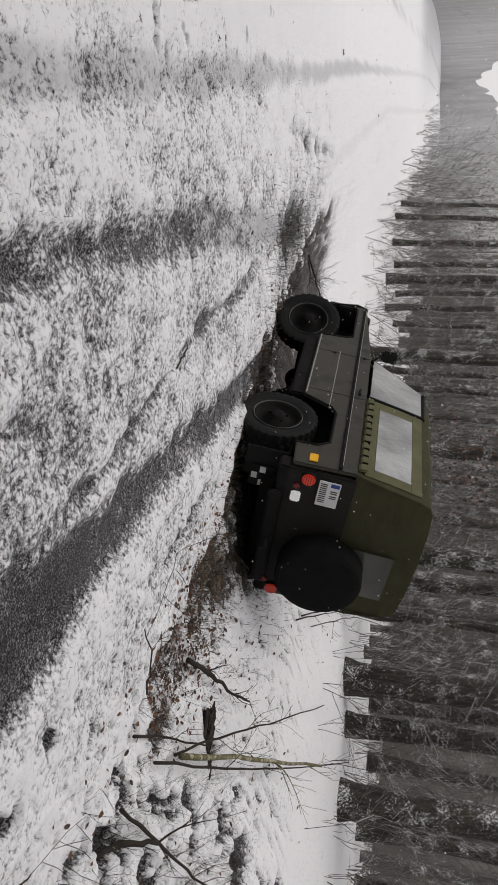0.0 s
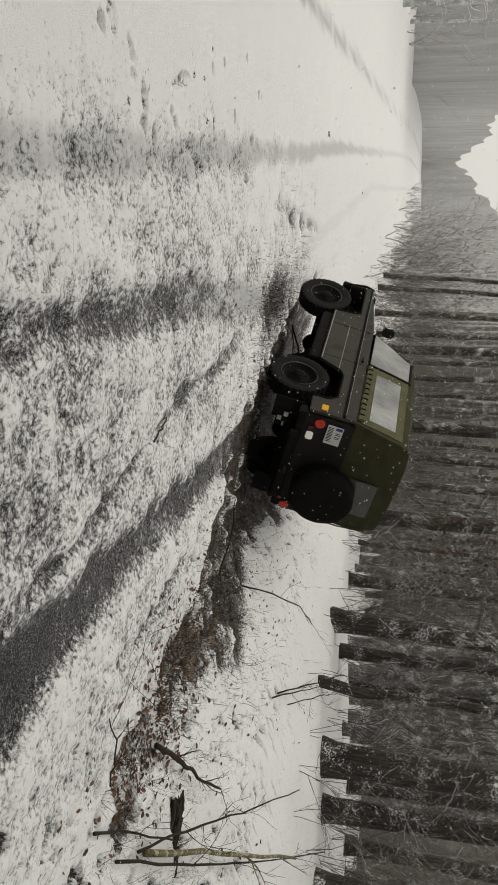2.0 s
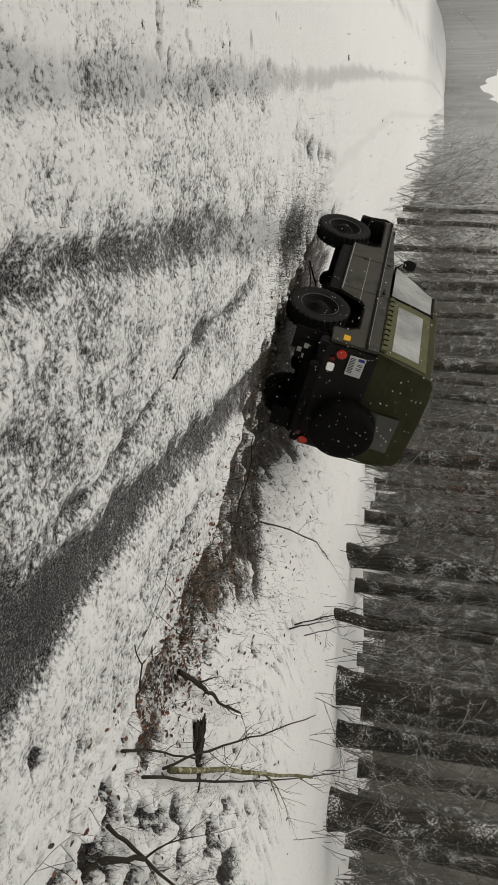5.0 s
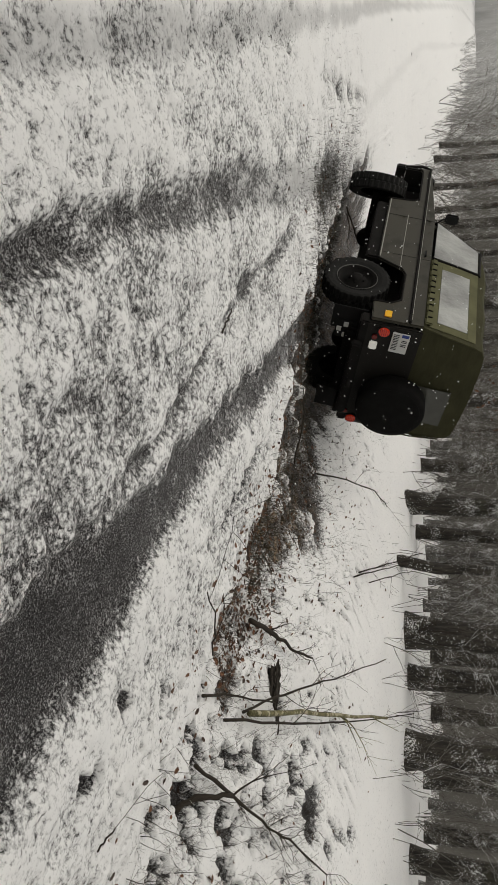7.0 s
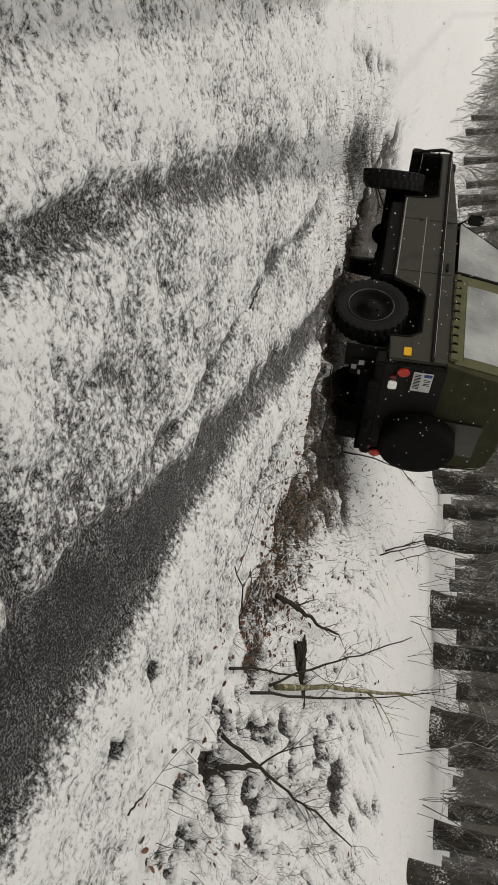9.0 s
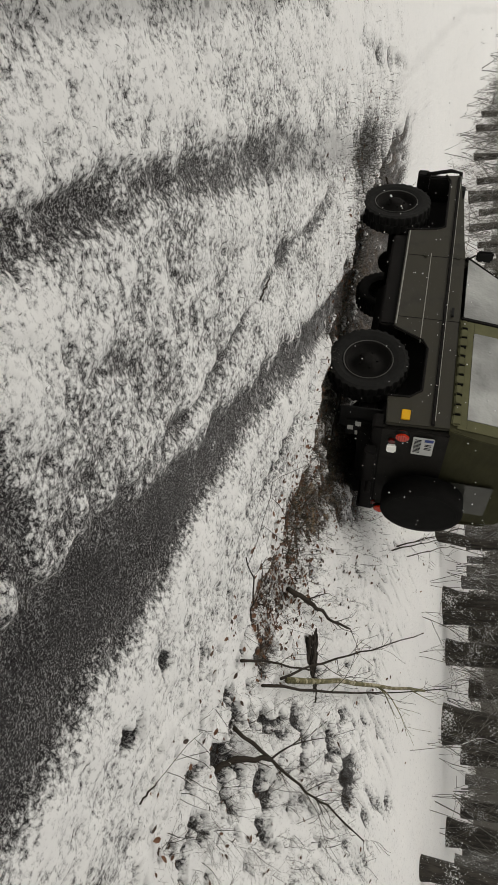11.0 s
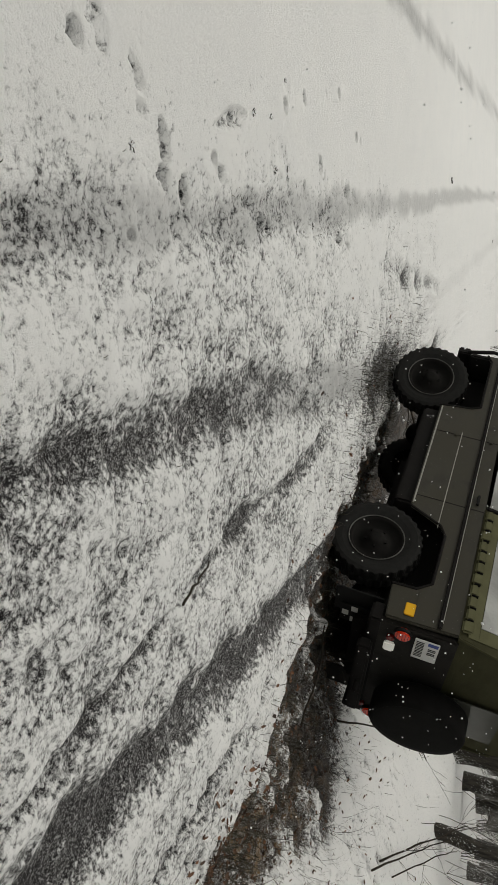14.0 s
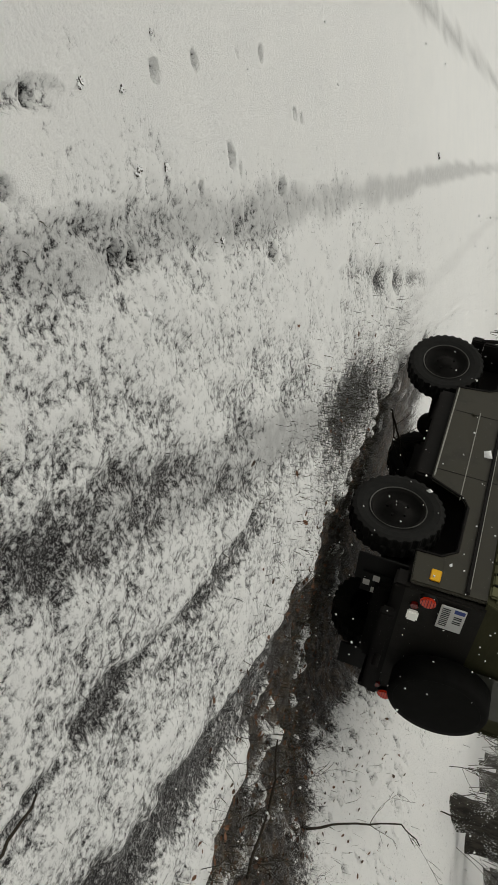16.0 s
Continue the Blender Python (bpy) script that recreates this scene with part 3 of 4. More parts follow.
def truck():
    car = new("off_road_vehicle")
    tagged(car, "olive-grey military off-road vehicle with green canvas top, tilted in the ditch", "vehicle")
    body = part("body", box(-0.80, 0.80, -0.72, 1.56, 0.975, 1.22, 0.02), M_PAINT, car, "matt olive-grey steel body")
    part("floor_tub", box(-0.52, 0.52, -0.72, 1.90, 0.60, 0.97, 0.02), M_PAINT2, body)
    for s in (-1, 1):
        part("side_panel", side_panel(s), M_PAINT, body)
        part("rub_rail", box(min(s * .842, s * .872), max(s * .842, s * .872), -0.735, 2.86, 1.065, 1.10, 0.008), M_PAINT2, body, "dark rub rail")
        part("rail_edge", box(min(s * .872, s * .877), max(s * .872, s * .877), -0.69, 2.85, 1.095, 1.101, 0.001), M_STRIP, body)
        part("sill_strip", box(min(s * .844, s * .856), max(s * .844, s * .856), 0.47, 1.88, 0.606, 0.620, 0.003), M_STRIP, body, "worn bright sill strip")
        part("crease", box(min(s * .844, s * .851), max(s * .844, s * .851), 0.25, 1.55, 0.868, 0.877, 0.003), M_STRIP if s < 0 else M_PAINT, body)
        part("rear_crease", box(min(s * .844, s * .851), max(s * .844, s * .851), -0.72, -0.42, 0.868, 0.876, 0.003), M_PAINT, body)
        # wheel arch lips and inner arches
        v, f = [], []
        tube(v, f, [(s * .846, y, z) for y, z in ((-0.44, 0.64), (-0.43, 0.84), (-0.34, 0.95), (0.19, 0.955), (0.29, 0.90), (0.44, 0.595))], [0.012] * 6, 6)
        part("arch_lip", mesh_of("arch_lip", v, f, M_PAINT2), None, body)
        v, f = [], []
        tube(v, f, [(s * .846, y, z) for y, z in ((1.90, 0.575), (1.94, 0.90), (1.99, 0.985), (2.80, 0.985), (2.90, 0.93))], [0.012] * 5, 6)
        part("arch_lip", mesh_of("arch_lip", v, f, M_PAINT2), None, body)
        # door gap lines, hinges and handle
        for y in (0.58, 1.50):
            part("door_gap", box(min(s * .843, s * .8475), max(s * .843, s * .8475), y - 0.004, y + 0.004, 0.62, 1.06, 0.001), M_BLACK, body)
            part("door_gap", box(min(s * .843, s * .8475), max(s * .843, s * .8475), y - 0.004, y + 0.004, 1.10, 1.225, 0.001), M_BLACK, body)
        for z in (0.80, 1.14):
            part("door_hinge", box(min(s * .845, s * .865), max(s * .845, s * .865), 1.47, 1.55, z, z + 0.035, 0.006), M_PAINT, body)
        part("door_handle", box(min(s * .847, s * .875), max(s * .847, s * .875), 0.63, 0.75, 1.145, 1.17, 0.006), M_BLACK, body, "black door handle")
        part("side_reflector", box(min(s * .846, s * .858), max(s * .846, s * .858), -0.705, -0.585, 0.79, 0.873, 0.006), M_YELLOW, car, "amber rectangular side reflector")
        part("fender", prism([(1.56, 1.08), (2.90, 1.02), (2.92, 1.10), (1.56, 1.225)], min(s * 0.60, s * 0.82), max(s * 0.60, s * 0.82), 0.012), M_PAINT, car)
        part("wing_front", box(min(s * .56, s * .835), max(s * .56, s * .835), 2.85, 2.915, 0.74, 1.06, 0.015), M_PAINT2, car)
        part("turn_signal", box(min(s * .66, s * .78), max(s * .66, s * .78), 2.70, 2.82, 1.10, 1.17, 0.015), M_YELLOW if s > 0 else M_BLACK, car)
    part("bonnet", prism([(1.54, 1.08), (2.86, 1.02), (2.90, 1.12), (2.80, 1.175), (1.58, 1.265)], -0.62, 0.62, 0.016), M_PAINT, car, "flat olive-grey bonnet")
    part("grille", box(-0.58, 0.58, 2.86, 2.93, 0.72, 1.08, 0.01), M_BLACK, car)
    for s in (-1, 1):
        part("headlamp", cyl(0.10, 0.05, pose(s * 0.46, 2.94, 0.92, 90), 24, 0.008), M_REVERSE, car, "round headlamp")
    part("scuttle", box(-0.78, 0.78, 1.46, 1.62, 1.18, 1.275, 0.02), M_PAINT, car)
    # front bumper and guard
    part("front_bumper", box(-0.80, 0.80, 2.93, 3.04, 0.60, 0.74, 0.015), M_PAINT2, car, "black steel bumper")
    v, f = [], []
    tube(v, f, [(-0.80, 2.95, 0.70), (-0.80, 3.05, 0.98), (-0.78, 3.05, 1.10), (-0.30, 3.06, 1.12), (0.30, 3.06, 1.12), (0.78, 3.05, 1.10), (0.80, 3.05, 0.98), (0.80, 2.95, 0.70)], [0.022] * 8, 8)
    part("lamp_guard", mesh_of("lamp_guard", v, f, M_PAINT2, True), None, car, "tubular lamp guard")
    # windscreen with its frame
    for s in (-1, 1):
        v, f = [], []
        tube(v, f, [(s * 0.80, 1.56, 1.25), (s * 0.755, 1.35, 1.56), (s * 0.70, 1.14, 1.885)], [0.028] * 3, 6)
        part("windscreen_post", mesh_of("windscreen_post", v, f, M_PAINT2), None, car)
        v, f = [], []
        tube(v, f, [(s * 0.84, 1.50, 1.26), (s * 0.93, 1.47, 1.32), (s * 0.95, 1.44, 1.37)], [0.010] * 3, 6)
        part("mirror_arm", mesh_of("mirror_arm", v, f, M_BLACK), None, car)
        part("mirror", box(min(s * .89, s * 1.03), max(s * .89, s * 1.03), 1.41, 1.46, 1.33, 1.50, 0.02), M_BLACK, car, "black door mirror")
    part("windscreen", prism([(1.55, 1.27), (1.56, 1.27), (1.15, 1.87), (1.14, 1.87)], -0.74, 0.74, 0.0), M_FILM, car)
    # canvas top: half-section rings from back to front
    prof = [(0.848, 1.235), (0.838, 1.30), (0.80, 1.55), (0.742, 1.84), (0.71, 1.925), (0.64, 1.965), (0.40, 1.99), (0.0, 2.0)]
    ring = [(-x, z) for x, z in prof] + [(x, z) for x, z in prof[-2::-1]]
    bm = bmesh.new()
    rows = []
    for y, lift, pull in ((-0.80, 0.0, 0.012), (-0.795, 0.005, 0.0), (-0.5, -0.012, 0.006), (-0.1, 0.006, 0.0), (0.25, -0.010, 0.006), (0.62, 0.006, 0.0), (0.9, -0.012, 0.004), (1.16, -0.06, 0.0)):
        rows.append([bm.verts.new((x * (1 - pull), y + (0.045 if z < 1.5 and y < -0.7 else 0.0), z + (lift if z > 1.6 else 0))) for x, z in ring])
    for ra, rb in zip(rows, rows[1:]):
        ya = ra[0].co.y
        for k in range(len(ring) - 1):
            # the door openings stay free of canvas
            if ya > 0.60 and (k in (0, 1, 2, 11, 12, 13)):
                continue
            bm.faces.new((ra[k], ra[k + 1], rb[k + 1], rb[k]))
    bm.faces.new(rows[0])
    bmesh.ops.recalc_face_normals(bm, faces=bm.faces[:])
    top = part("canvas_top", bm, M_CANVAS, car, "olive-green canvas soft top")
    mod = top.modifiers.new("thick", "SOLIDIFY")
    mod.thickness = 0.012

    def flank(s, y0, y1, z0, z1, off, mat, name, label, parent, slant=0.0):
        """A thin sheet that follows the leaning flank of the top."""
        def px(z):
            return s * (float(np.interp(z, [p[1] for p in prof], [p[0] for p in prof])) + off)
        bm2 = bmesh.new()
        zs = [z0, (z0 + z1) / 2, z1]
        grid = []
        for z in zs:
            k = (z - z0) / (z1 - z0)
            grid.append([(px(z), y, z) for y in (y0, (y0 + y1 - slant * k) / 2, y1 - slant * k)])
        vo = [[bm2.verts.new(p) for p in r] for r in grid]
        for a in range(2):
            for b in range(2):
                bm2.faces.new((vo[a][b], vo[a][b + 1], vo[a + 1][b + 1], vo[a + 1][b]))
        ex = bmesh.ops.extrude_face_region(bm2, geom=bm2.faces[:])
        for g in ex["geom"]:
            if isinstance(g, bmesh.types.BMVert):
                g.co.x -= s * 0.010
        bmesh.ops.recalc_face_normals(bm2, faces=bm2.faces[:])
        return part(name, bm2, mat, parent, label)

    for s in (-1, 1):
        flank(s, -0.60, 0.46, 1.385, 1.735, 0.012, M_FILM, "side_window", "misted clear film window", top)
        flank(s, -0.72, 0.60, 1.300, 1.381, 0.009, M_SIDE, "side_curtain", "lighter yellow-green side canvas with flank light painted in", top)
        flank(s, -0.72, 0.60, 1.739, 1.838, 0.009, M_SIDE, "side_curtain", "lighter yellow-green side canvas with flank light painted in", top)
        flank(s, -0.72, -0.604, 1.383, 1.737, 0.009, M_SIDE, "side_curtain", "lighter yellow-green side canvas with flank light painted in", top)
        flank(s, 0.464, 0.60, 1.383, 1.737, 0.009, M_SIDE, "side_curtain", "lighter yellow-green side canvas with flank light painted in", top)
        flank(s, 0.66, 1.50, 1.27, 1.835, 0.0, M_FILM, "door_window", "misted door window", car, slant=0.36)
        v, f = [], []
        px = [(s * 0.852, 0.63, 1.25), (s * 0.80, 0.63, 1.56), (s * 0.745, 0.63, 1.85)]
        tube(v, f, px, [0.02] * 3, 6)
        tube(v, f, [(s * 0.745, 0.60, 1.855), (s * 0.725, 1.16, 1.865)], [0.018] * 2, 6)
        part("door_frame", mesh_of("door_frame", v, f, M_PAINT2), None, car)
        # laced skirt along the foot of the canvas
        for k in range(11):
            y = -0.70 + 0.118 * k
            b = box(min(s * .846, s * .878), max(s * .846, s * .878), y, y + 0.113, 1.241 + 0.003 * ((k * 7) % 4), 1.33 - 0.007 * ((k * 5) % 4), 0.014)
            part("skirt_fold", b, M_SIDE, top)
            part("lacing", box(min(s * .848, s * .885), max(s * .848, s * .882), y + 0.1135, y + 0.1175, 1.265, 1.315, 0.001), M_BLACK, top)
        v, f = [], []
        tube(v, f, [(s * 0.852, -0.765, 1.24), (s * 0.815, -0.80, 1.50), (s * 0.75, -0.806, 1.84)], [0.010] * 3, 5)
        part("corner_seam", mesh_of("corner_seam", v, f, M_CANVAS), None, top)
    part("rear_window", box(-0.05, 0.52, -0.820, -0.811, 1.36, 1.78, 0.003), M_REARFILM, top, "dull rear window film")
    # tail
    part("tailgate", box(-0.79, 0.79, -0.785, -0.725, 0.62, 1.25, 0.015), M_TAILSHADE, car, "olive tailgate painted darker for the shade at the rear")
    part("rear_valance", box(-0.80, 0.80, -0.80, -0.62, 0.54, 0.66, 0.02), M_PAINT2, car)
    part("rear_bumper", box(-0.55, 0.55, -0.93, -0.82, 0.50, 0.62, 0.02), M_PAINT2, car, "black rear bumper")
    for s in (-1, 1):
        lz = 0.83 if s < 0 else 0.72
        lamp = part("tail_lamp", cyl(0.062, 0.06, pose(s * 0.72, -0.80, lz, 90), 28, 0.01), M_RED, car, "round ribbed red tail lamp")
        for q in range(-2, 3):
            part("lamp_rib", box(s * 0.72 - math.sqrt(0.056 ** 2 - (q * 0.022) ** 2), s * 0.72 + math.sqrt(0.056 ** 2 - (q * 0.022) ** 2), -0.8325, -0.8285, lz + q * 0.022 - 0.0025, lz + q * 0.022 + 0.0025, 0.0), M_REDDIM, lamp)
        part("lamp_bezel", cyl(0.072, 0.03, pose(s * 0.72, -0.80, lz, 90), 28, 0.004), M_BLACK, car)
        part("reflector", cyl(0.033, 0.03, pose(s * 0.62, -0.80, lz - 0.09, 90), 20, 0.004), M_REDDIM, car)
        part("mud_flap", box(min(s * .48, s * .80), max(s * .48, s * .80), -0.60, -0.585, 0.22, 0.62, 0.004), M_BLACK, car, "black rubber mud flap")
    part("reversing_lamp", box(-0.56, -0.45, -0.83, -0.79, 0.70, 0.79, 0.012), M_REVERSE, car, "square white reversing lamp")
    cross = part("convoy_cross", box(-0.61, -0.37, -0.622, -0.604, 0.28, 0.52, 0.004), M_BLACK, car, "black plate with a white cross of four blocks")
    for dx, dz in ((0.075, 0), (-0.075, 0), (0, 0.075), (0, -0.075)):
        part("white_block", box(-0.49 + dx - 0.034, -0.49 + dx + 0.034, -0.628, -0.620, 0.40 + dz - 0.028, 0.40 + dz + 0.028, 0.003), M_WHITE, cross)
    plate = part("number_plate", box(-0.745, -0.465, -0.815, -0.803, 0.93, 1.125, 0.004), M_PLATE, car, "white two-line number plate")
    part("plate_band", box(-0.735, -0.695, -0.8185, -0.8155, 1.035, 1.115, 0.0), M_BLUE, plate)
    for x0, x1, z0, z1 in [(p + d, p + d + 0.009, q, q + 0.062) for p, q in ((-0.655, 1.042), (-0.60, 1.042), (-0.72, 0.945), (-0.675, 0.945), (-0.63, 0.945), (-0.585, 0.945), (-0.54, 0.945)) for d in (0.0, 0.022)]:
        part("plate_bar", box(x0, x1, -0.8185, -0.8155, z0, z1, 0.0), M_INK, plate)
    # spare wheel on its carrier
    spare = new("spare_wheel")
    spare.parent = car
    spare.matrix_basis = pose(0.24, -0.95, 1.13, 0, 0, 90)
    wheel_parts(spare, -1)
    cover = lathe([(0.30, 0.115), (0.38, 0.112), (0.411, 0.09), (0.412, -0.08), (0.395, -0.105), (0.33, -0.113), (0.18, -0.116), (0.001, -0.117)], 48)
    part("cover", cover, M_COVER, spare, "smooth black spare wheel cover", smooth=True)
    tagged(spare, "spare wheel under a black cover on the tailgate")
    part("spare_carrier", box(0.10, 0.38, -0.86, -0.78, 1.0, 1.26, 0.01), M_PAINT2, car)
    # underbody
    under = part("chassis", box(-0.42, 0.42, -0.70, 2.85, 0.50, 0.64, 0.02), M_PAINT2, car, "black ladder chassis")
    part("inner_arch", box(-0.80, -0.50, -0.50, 0.48, 0.945, 0.972, 0.005), M_PAINT2, under)
    part("inner_arch", box(0.50, 0.80, -0.50, 0.48, 0.945, 0.972, 0.005), M_PAINT2, under)
    part("engine_bay", box(-0.50, 0.50, 1.60, 2.86, 0.55, 1.05, 0.02), M_PAINT2, under)
    part("fuel_tank", box(-0.55, 0.45, -0.68, -0.30, 0.40, 0.56, 0.03), M_PAINT2, under)
    for y in (0.0, 2.4):
        part("axle", cyl(0.05, 1.30, pose(0, y, 0.40, 0, 90), 16), M_PAINT2, under)
        v = bmesh.new()
        bmesh.ops.create_uvsphere(v, u_segments=16, v_segments=10, radius=0.15, matrix=Matrix.Translation((0.12, y, 0.40)))
        part("differential", v, M_PAINT2, under, smooth=True)
        for s in (-1, 1):
            part("shock_absorber", cyl(0.035, 0.42, pose(s * 0.50, y + 0.10, 0.60, 12), 12), M_PAINT2, under)
    for s in (-1, 1):
        part("sill_box", box(min(s * .60, s * .80), max(s * .60, s * .80), 0.50, 1.86, 0.44, 0.64, 0.02), M_PAINT2, under)
    part("gearbox", box(-0.30, 0.32, 0.70, 1.60, 0.34, 0.56, 0.05), M_PAINT2, under)
    part("skid_plate", box(-0.40, 0.40, 1.85, 2.80, 0.40, 0.54, 0.03), M_PAINT2, under)
    part("exhaust", cyl(0.032, 0.7, pose(0.55, -0.55, 0.50, 90), 14), M_PAINT2, under)
    part("tow_hook", cyl(0.03, 0.14, pose(0, -0.98, 0.57, 90), 12, 0.006), M_PAINT2, car)
    # wheels
    wheels = []
    for s, y in ((-1, 0.0), (1, 0.0), (-1, 2.4), (1, 2.4)):
        w = new("wheel")
        w.parent = car
        w.matrix_basis = pose(s * 0.71, y, 0.40)
        wheel_parts(w, s)
        wheels.append((w, s, y))
    car.scale = (SIZE, SIZE, SIZE)
    return car, wheels


SIZE = 0.91
CAR, WHEELS = truck()


# ---- trees and undergrowth ----
def limb(rng, v, f, p, d, length, r, depth, droop=0.0, sides=5):
    """A crooked limb that curves, kinks and forks into thinner ones."""
    n = 4 + 2 * depth
    pts, radii = [p], [r]
    bend = Vector((rng.uniform(-.16, .16), rng.uniform(-.16, .16), rng.uniform(-.06, .12)))
    for k in range(n):
        d = (d + bend + Vector((rng.uniform(-.2, .2), rng.uniform(-.2, .2), rng.uniform(-.16, .16) - droop))).normalized()
        if rng.random() < 0.25:
            bend = -bend
        p = p + d * (length / n)
        pts.append(p)
        radii.append(max(0.0016, r * (1 - 0.85 * (k + 1) / n)))
    tube(v, f, pts, radii, sides if r > 0.012 else 4 if r > 0.006 else 3)
    if depth:
        for k in range(rng.randint(3, 5)):
            i = rng.randint(1, n)
            side = Vector((rng.uniform(-1, 1), rng.uniform(-1, 1), rng.uniform(-.1, .8))).normalized()
            limb(rng, v, f, pts[i], (d * 0.7 + side * 0.8).normalized(), length * rng.uniform(.25, .55), radii[i] * 0.6, depth - 1, droop, sides)


def tree(seed, r, height, mat, twigs, label, first=3.5, lean=0.0):
    rng = random.Random(seed)
    t = new("tree")
    v, f = [], []
    pts, radii = [], []
    n = 14
    x = y = 0.0
    for k in range(n + 1):
        h = height * (k / n) ** 1.3
        pts.append((x + lean * h, y, h - 0.25))
        flare = 1 + 0.55 * math.exp(-h / 0.25)
        radii.append(r * flare * (1 - 0.75 * h / height))
        x += rng.uniform(-.05, .05)
        y += rng.uniform(-.05, .05)
    tube(v, f, pts, radii, 14)
    # ridged bark: each ring's corners are set in or out
    v = [(a[0] + rng.uniform(-.06, .06) * r, a[1] + rng.uniform(-.06, .06) * r, a[2]) for a in v]
    part("trunk", mesh_of("trunk", v, f, mat, True), None, t)
    v, f = [], []
    for k in range(16):
        h = rng.uniform(first, height * 0.95)
        i = min(range(n + 1), key=lambda q: abs(pts[q][2] - h))
        a = rng.uniform(0, math.tau)
        limb(rng, v, f, Vector(pts[i]), Vector((math.cos(a), math.sin(a), rng.uniform(.0, .6))).normalized(), rng.uniform(1.2, 3.0) * (1 - 0.4 * h / height), max(0.012, radii[i] * 0.35), 2, 0.02)
    part("crown", mesh_of("crown", v, f, twigs), None, t, "bare winter branches")
    return tagged(t, label, "tree")


def rooted(x, y, down=0.0):
    return float(base_height(x, y)) - down


NEAR = "dark wet tree trunk speckled with clinging snow"
PROTOS = [tree(k, r, h, M_BARK, M_TWIG, NEAR, 4.0, lean) for k, (r, h, lean) in enumerate(((0.155, 14, 0.0), (0.105, 12, 0.02), (0.075, 10, -0.03), (0.21, 15, 0.01)))]
FARS = [tree(20 + k, r, h, M_FARBARK, M_FARTWIG, "slim tree in the wood, paled by painted haze", 3.0) for k, (r, h) in enumerate(((0.13, 13), (0.10, 12), (0.16, 15)))]
MISTS = [tree(30 + k, r, h, M_MISTBARK, M_MISTTWIG, "distant tree painted pale to fade into the mist", 2.2) for k, (r, h) in enumerate(((0.12, 12), (0.09, 10), (0.15, 13)))]
NEAR_TREES = [(6.31, 9.8, 0), (7.22, 10.29, 1), (7.37, 8.24, 3), (8.09, 8.09, 0), (8.38, 7.1, 3), (10.0, 6.69, 0), (8.01, 4.96, 1), (6.55, 8.59, 2)]
MID_TREES = [(3.67, 30.58, 1), (3.78, 27.55, 1), (4.36, 25.45, 1), (5.23, 26.31, 1), (4.92, 22.3, 0), (6.38, 27.09, 1), (5.68, 22.12, 1), (7.2, 25.86, 1), (4.92, 15.07, 0), (7.52, 21.59, 1), (7.31, 19.54, 1), (7.65, 18.33, 1), (5.92, 12.54, 0), (10.03, 19.44, 2), (11.0, 11.49, 0), (12.92, 9.07, 0), (11.61, 9.2, 0), (10.85, 14.29, 0), (9.49, 16.41, 0), (12.48, 11.37, 0)]
near_used, far_used, mist_used = set(), set(), set()


def stand(protos, used, kind, x, y, turn, group):
    src = protos[kind]
    if kind not in used:
        used.add(kind)
        src.matrix_basis = pose(x, y, rooted(x, y), 0, 0, turn)
        return tagged(src, group=group)
    return copy_thing(src, pose(x, y, rooted(x, y), 0, 0, turn))


for k, (x, y, kind) in enumerate(NEAR_TREES):
    stand(PROTOS, near_used, kind, x, y, 67 * k, "trees on the bank")
for k, (x, y, kind) in enumerate(MID_TREES):
    stand(PROTOS, near_used, kind, x, y, 41 * k, "trees on the bank")
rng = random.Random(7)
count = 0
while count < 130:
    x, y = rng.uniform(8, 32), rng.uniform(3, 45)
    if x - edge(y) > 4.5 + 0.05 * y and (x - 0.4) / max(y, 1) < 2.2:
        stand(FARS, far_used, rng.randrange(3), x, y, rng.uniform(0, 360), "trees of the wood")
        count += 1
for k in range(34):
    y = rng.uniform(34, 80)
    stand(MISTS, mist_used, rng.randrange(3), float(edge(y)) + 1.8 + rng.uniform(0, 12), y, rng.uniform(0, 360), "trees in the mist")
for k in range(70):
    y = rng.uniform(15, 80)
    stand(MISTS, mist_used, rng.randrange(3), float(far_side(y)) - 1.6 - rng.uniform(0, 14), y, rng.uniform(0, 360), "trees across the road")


def thicket(name, seed, places, mat, label, height=(0.6, 2.2), r=0.009, depth=2, stems=(2, 4)):
    """Undergrowth that nobody could count, as one mesh of twigs: a dozen grown stems, set out over and over with their own turn and size."""
    rng = random.Random(seed)
    kinds = []
    for k in range(12):
        v, f = [], []
        limb(rng, v, f, Vector((0, 0, 0)), Vector((rng.uniform(-.4, .4), rng.uniform(-.4, .4), 1)).normalized(), 1.0, r / (0.5 * sum(height)), depth)
        kinds.append((np.array(v), f))
    verts, faces, n = [], [], 0
    for x, y in places:
        z = rooted(x, y, 0.05)
        for k in range(rng.randint(*stems)):
            v, f = rng.choice(kinds)
            a, s = rng.uniform(0, math.tau), rng.uniform(*height)
            c, d = math.cos(a) * s, math.sin(a) * s
            verts.append(np.stack([x + v[:, 0] * c - v[:, 1] * d, y + v[:, 0] * d + v[:, 1] * c, z + v[:, 2] * s], -1))
            faces += [tuple(q + n for q in face) for face in f]
            n += len(v)
    ob = new(name, mesh_of(name, np.concatenate(verts).tolist(), faces, mat))
    return tagged(ob, label, "undergrowth", kind="stuff")


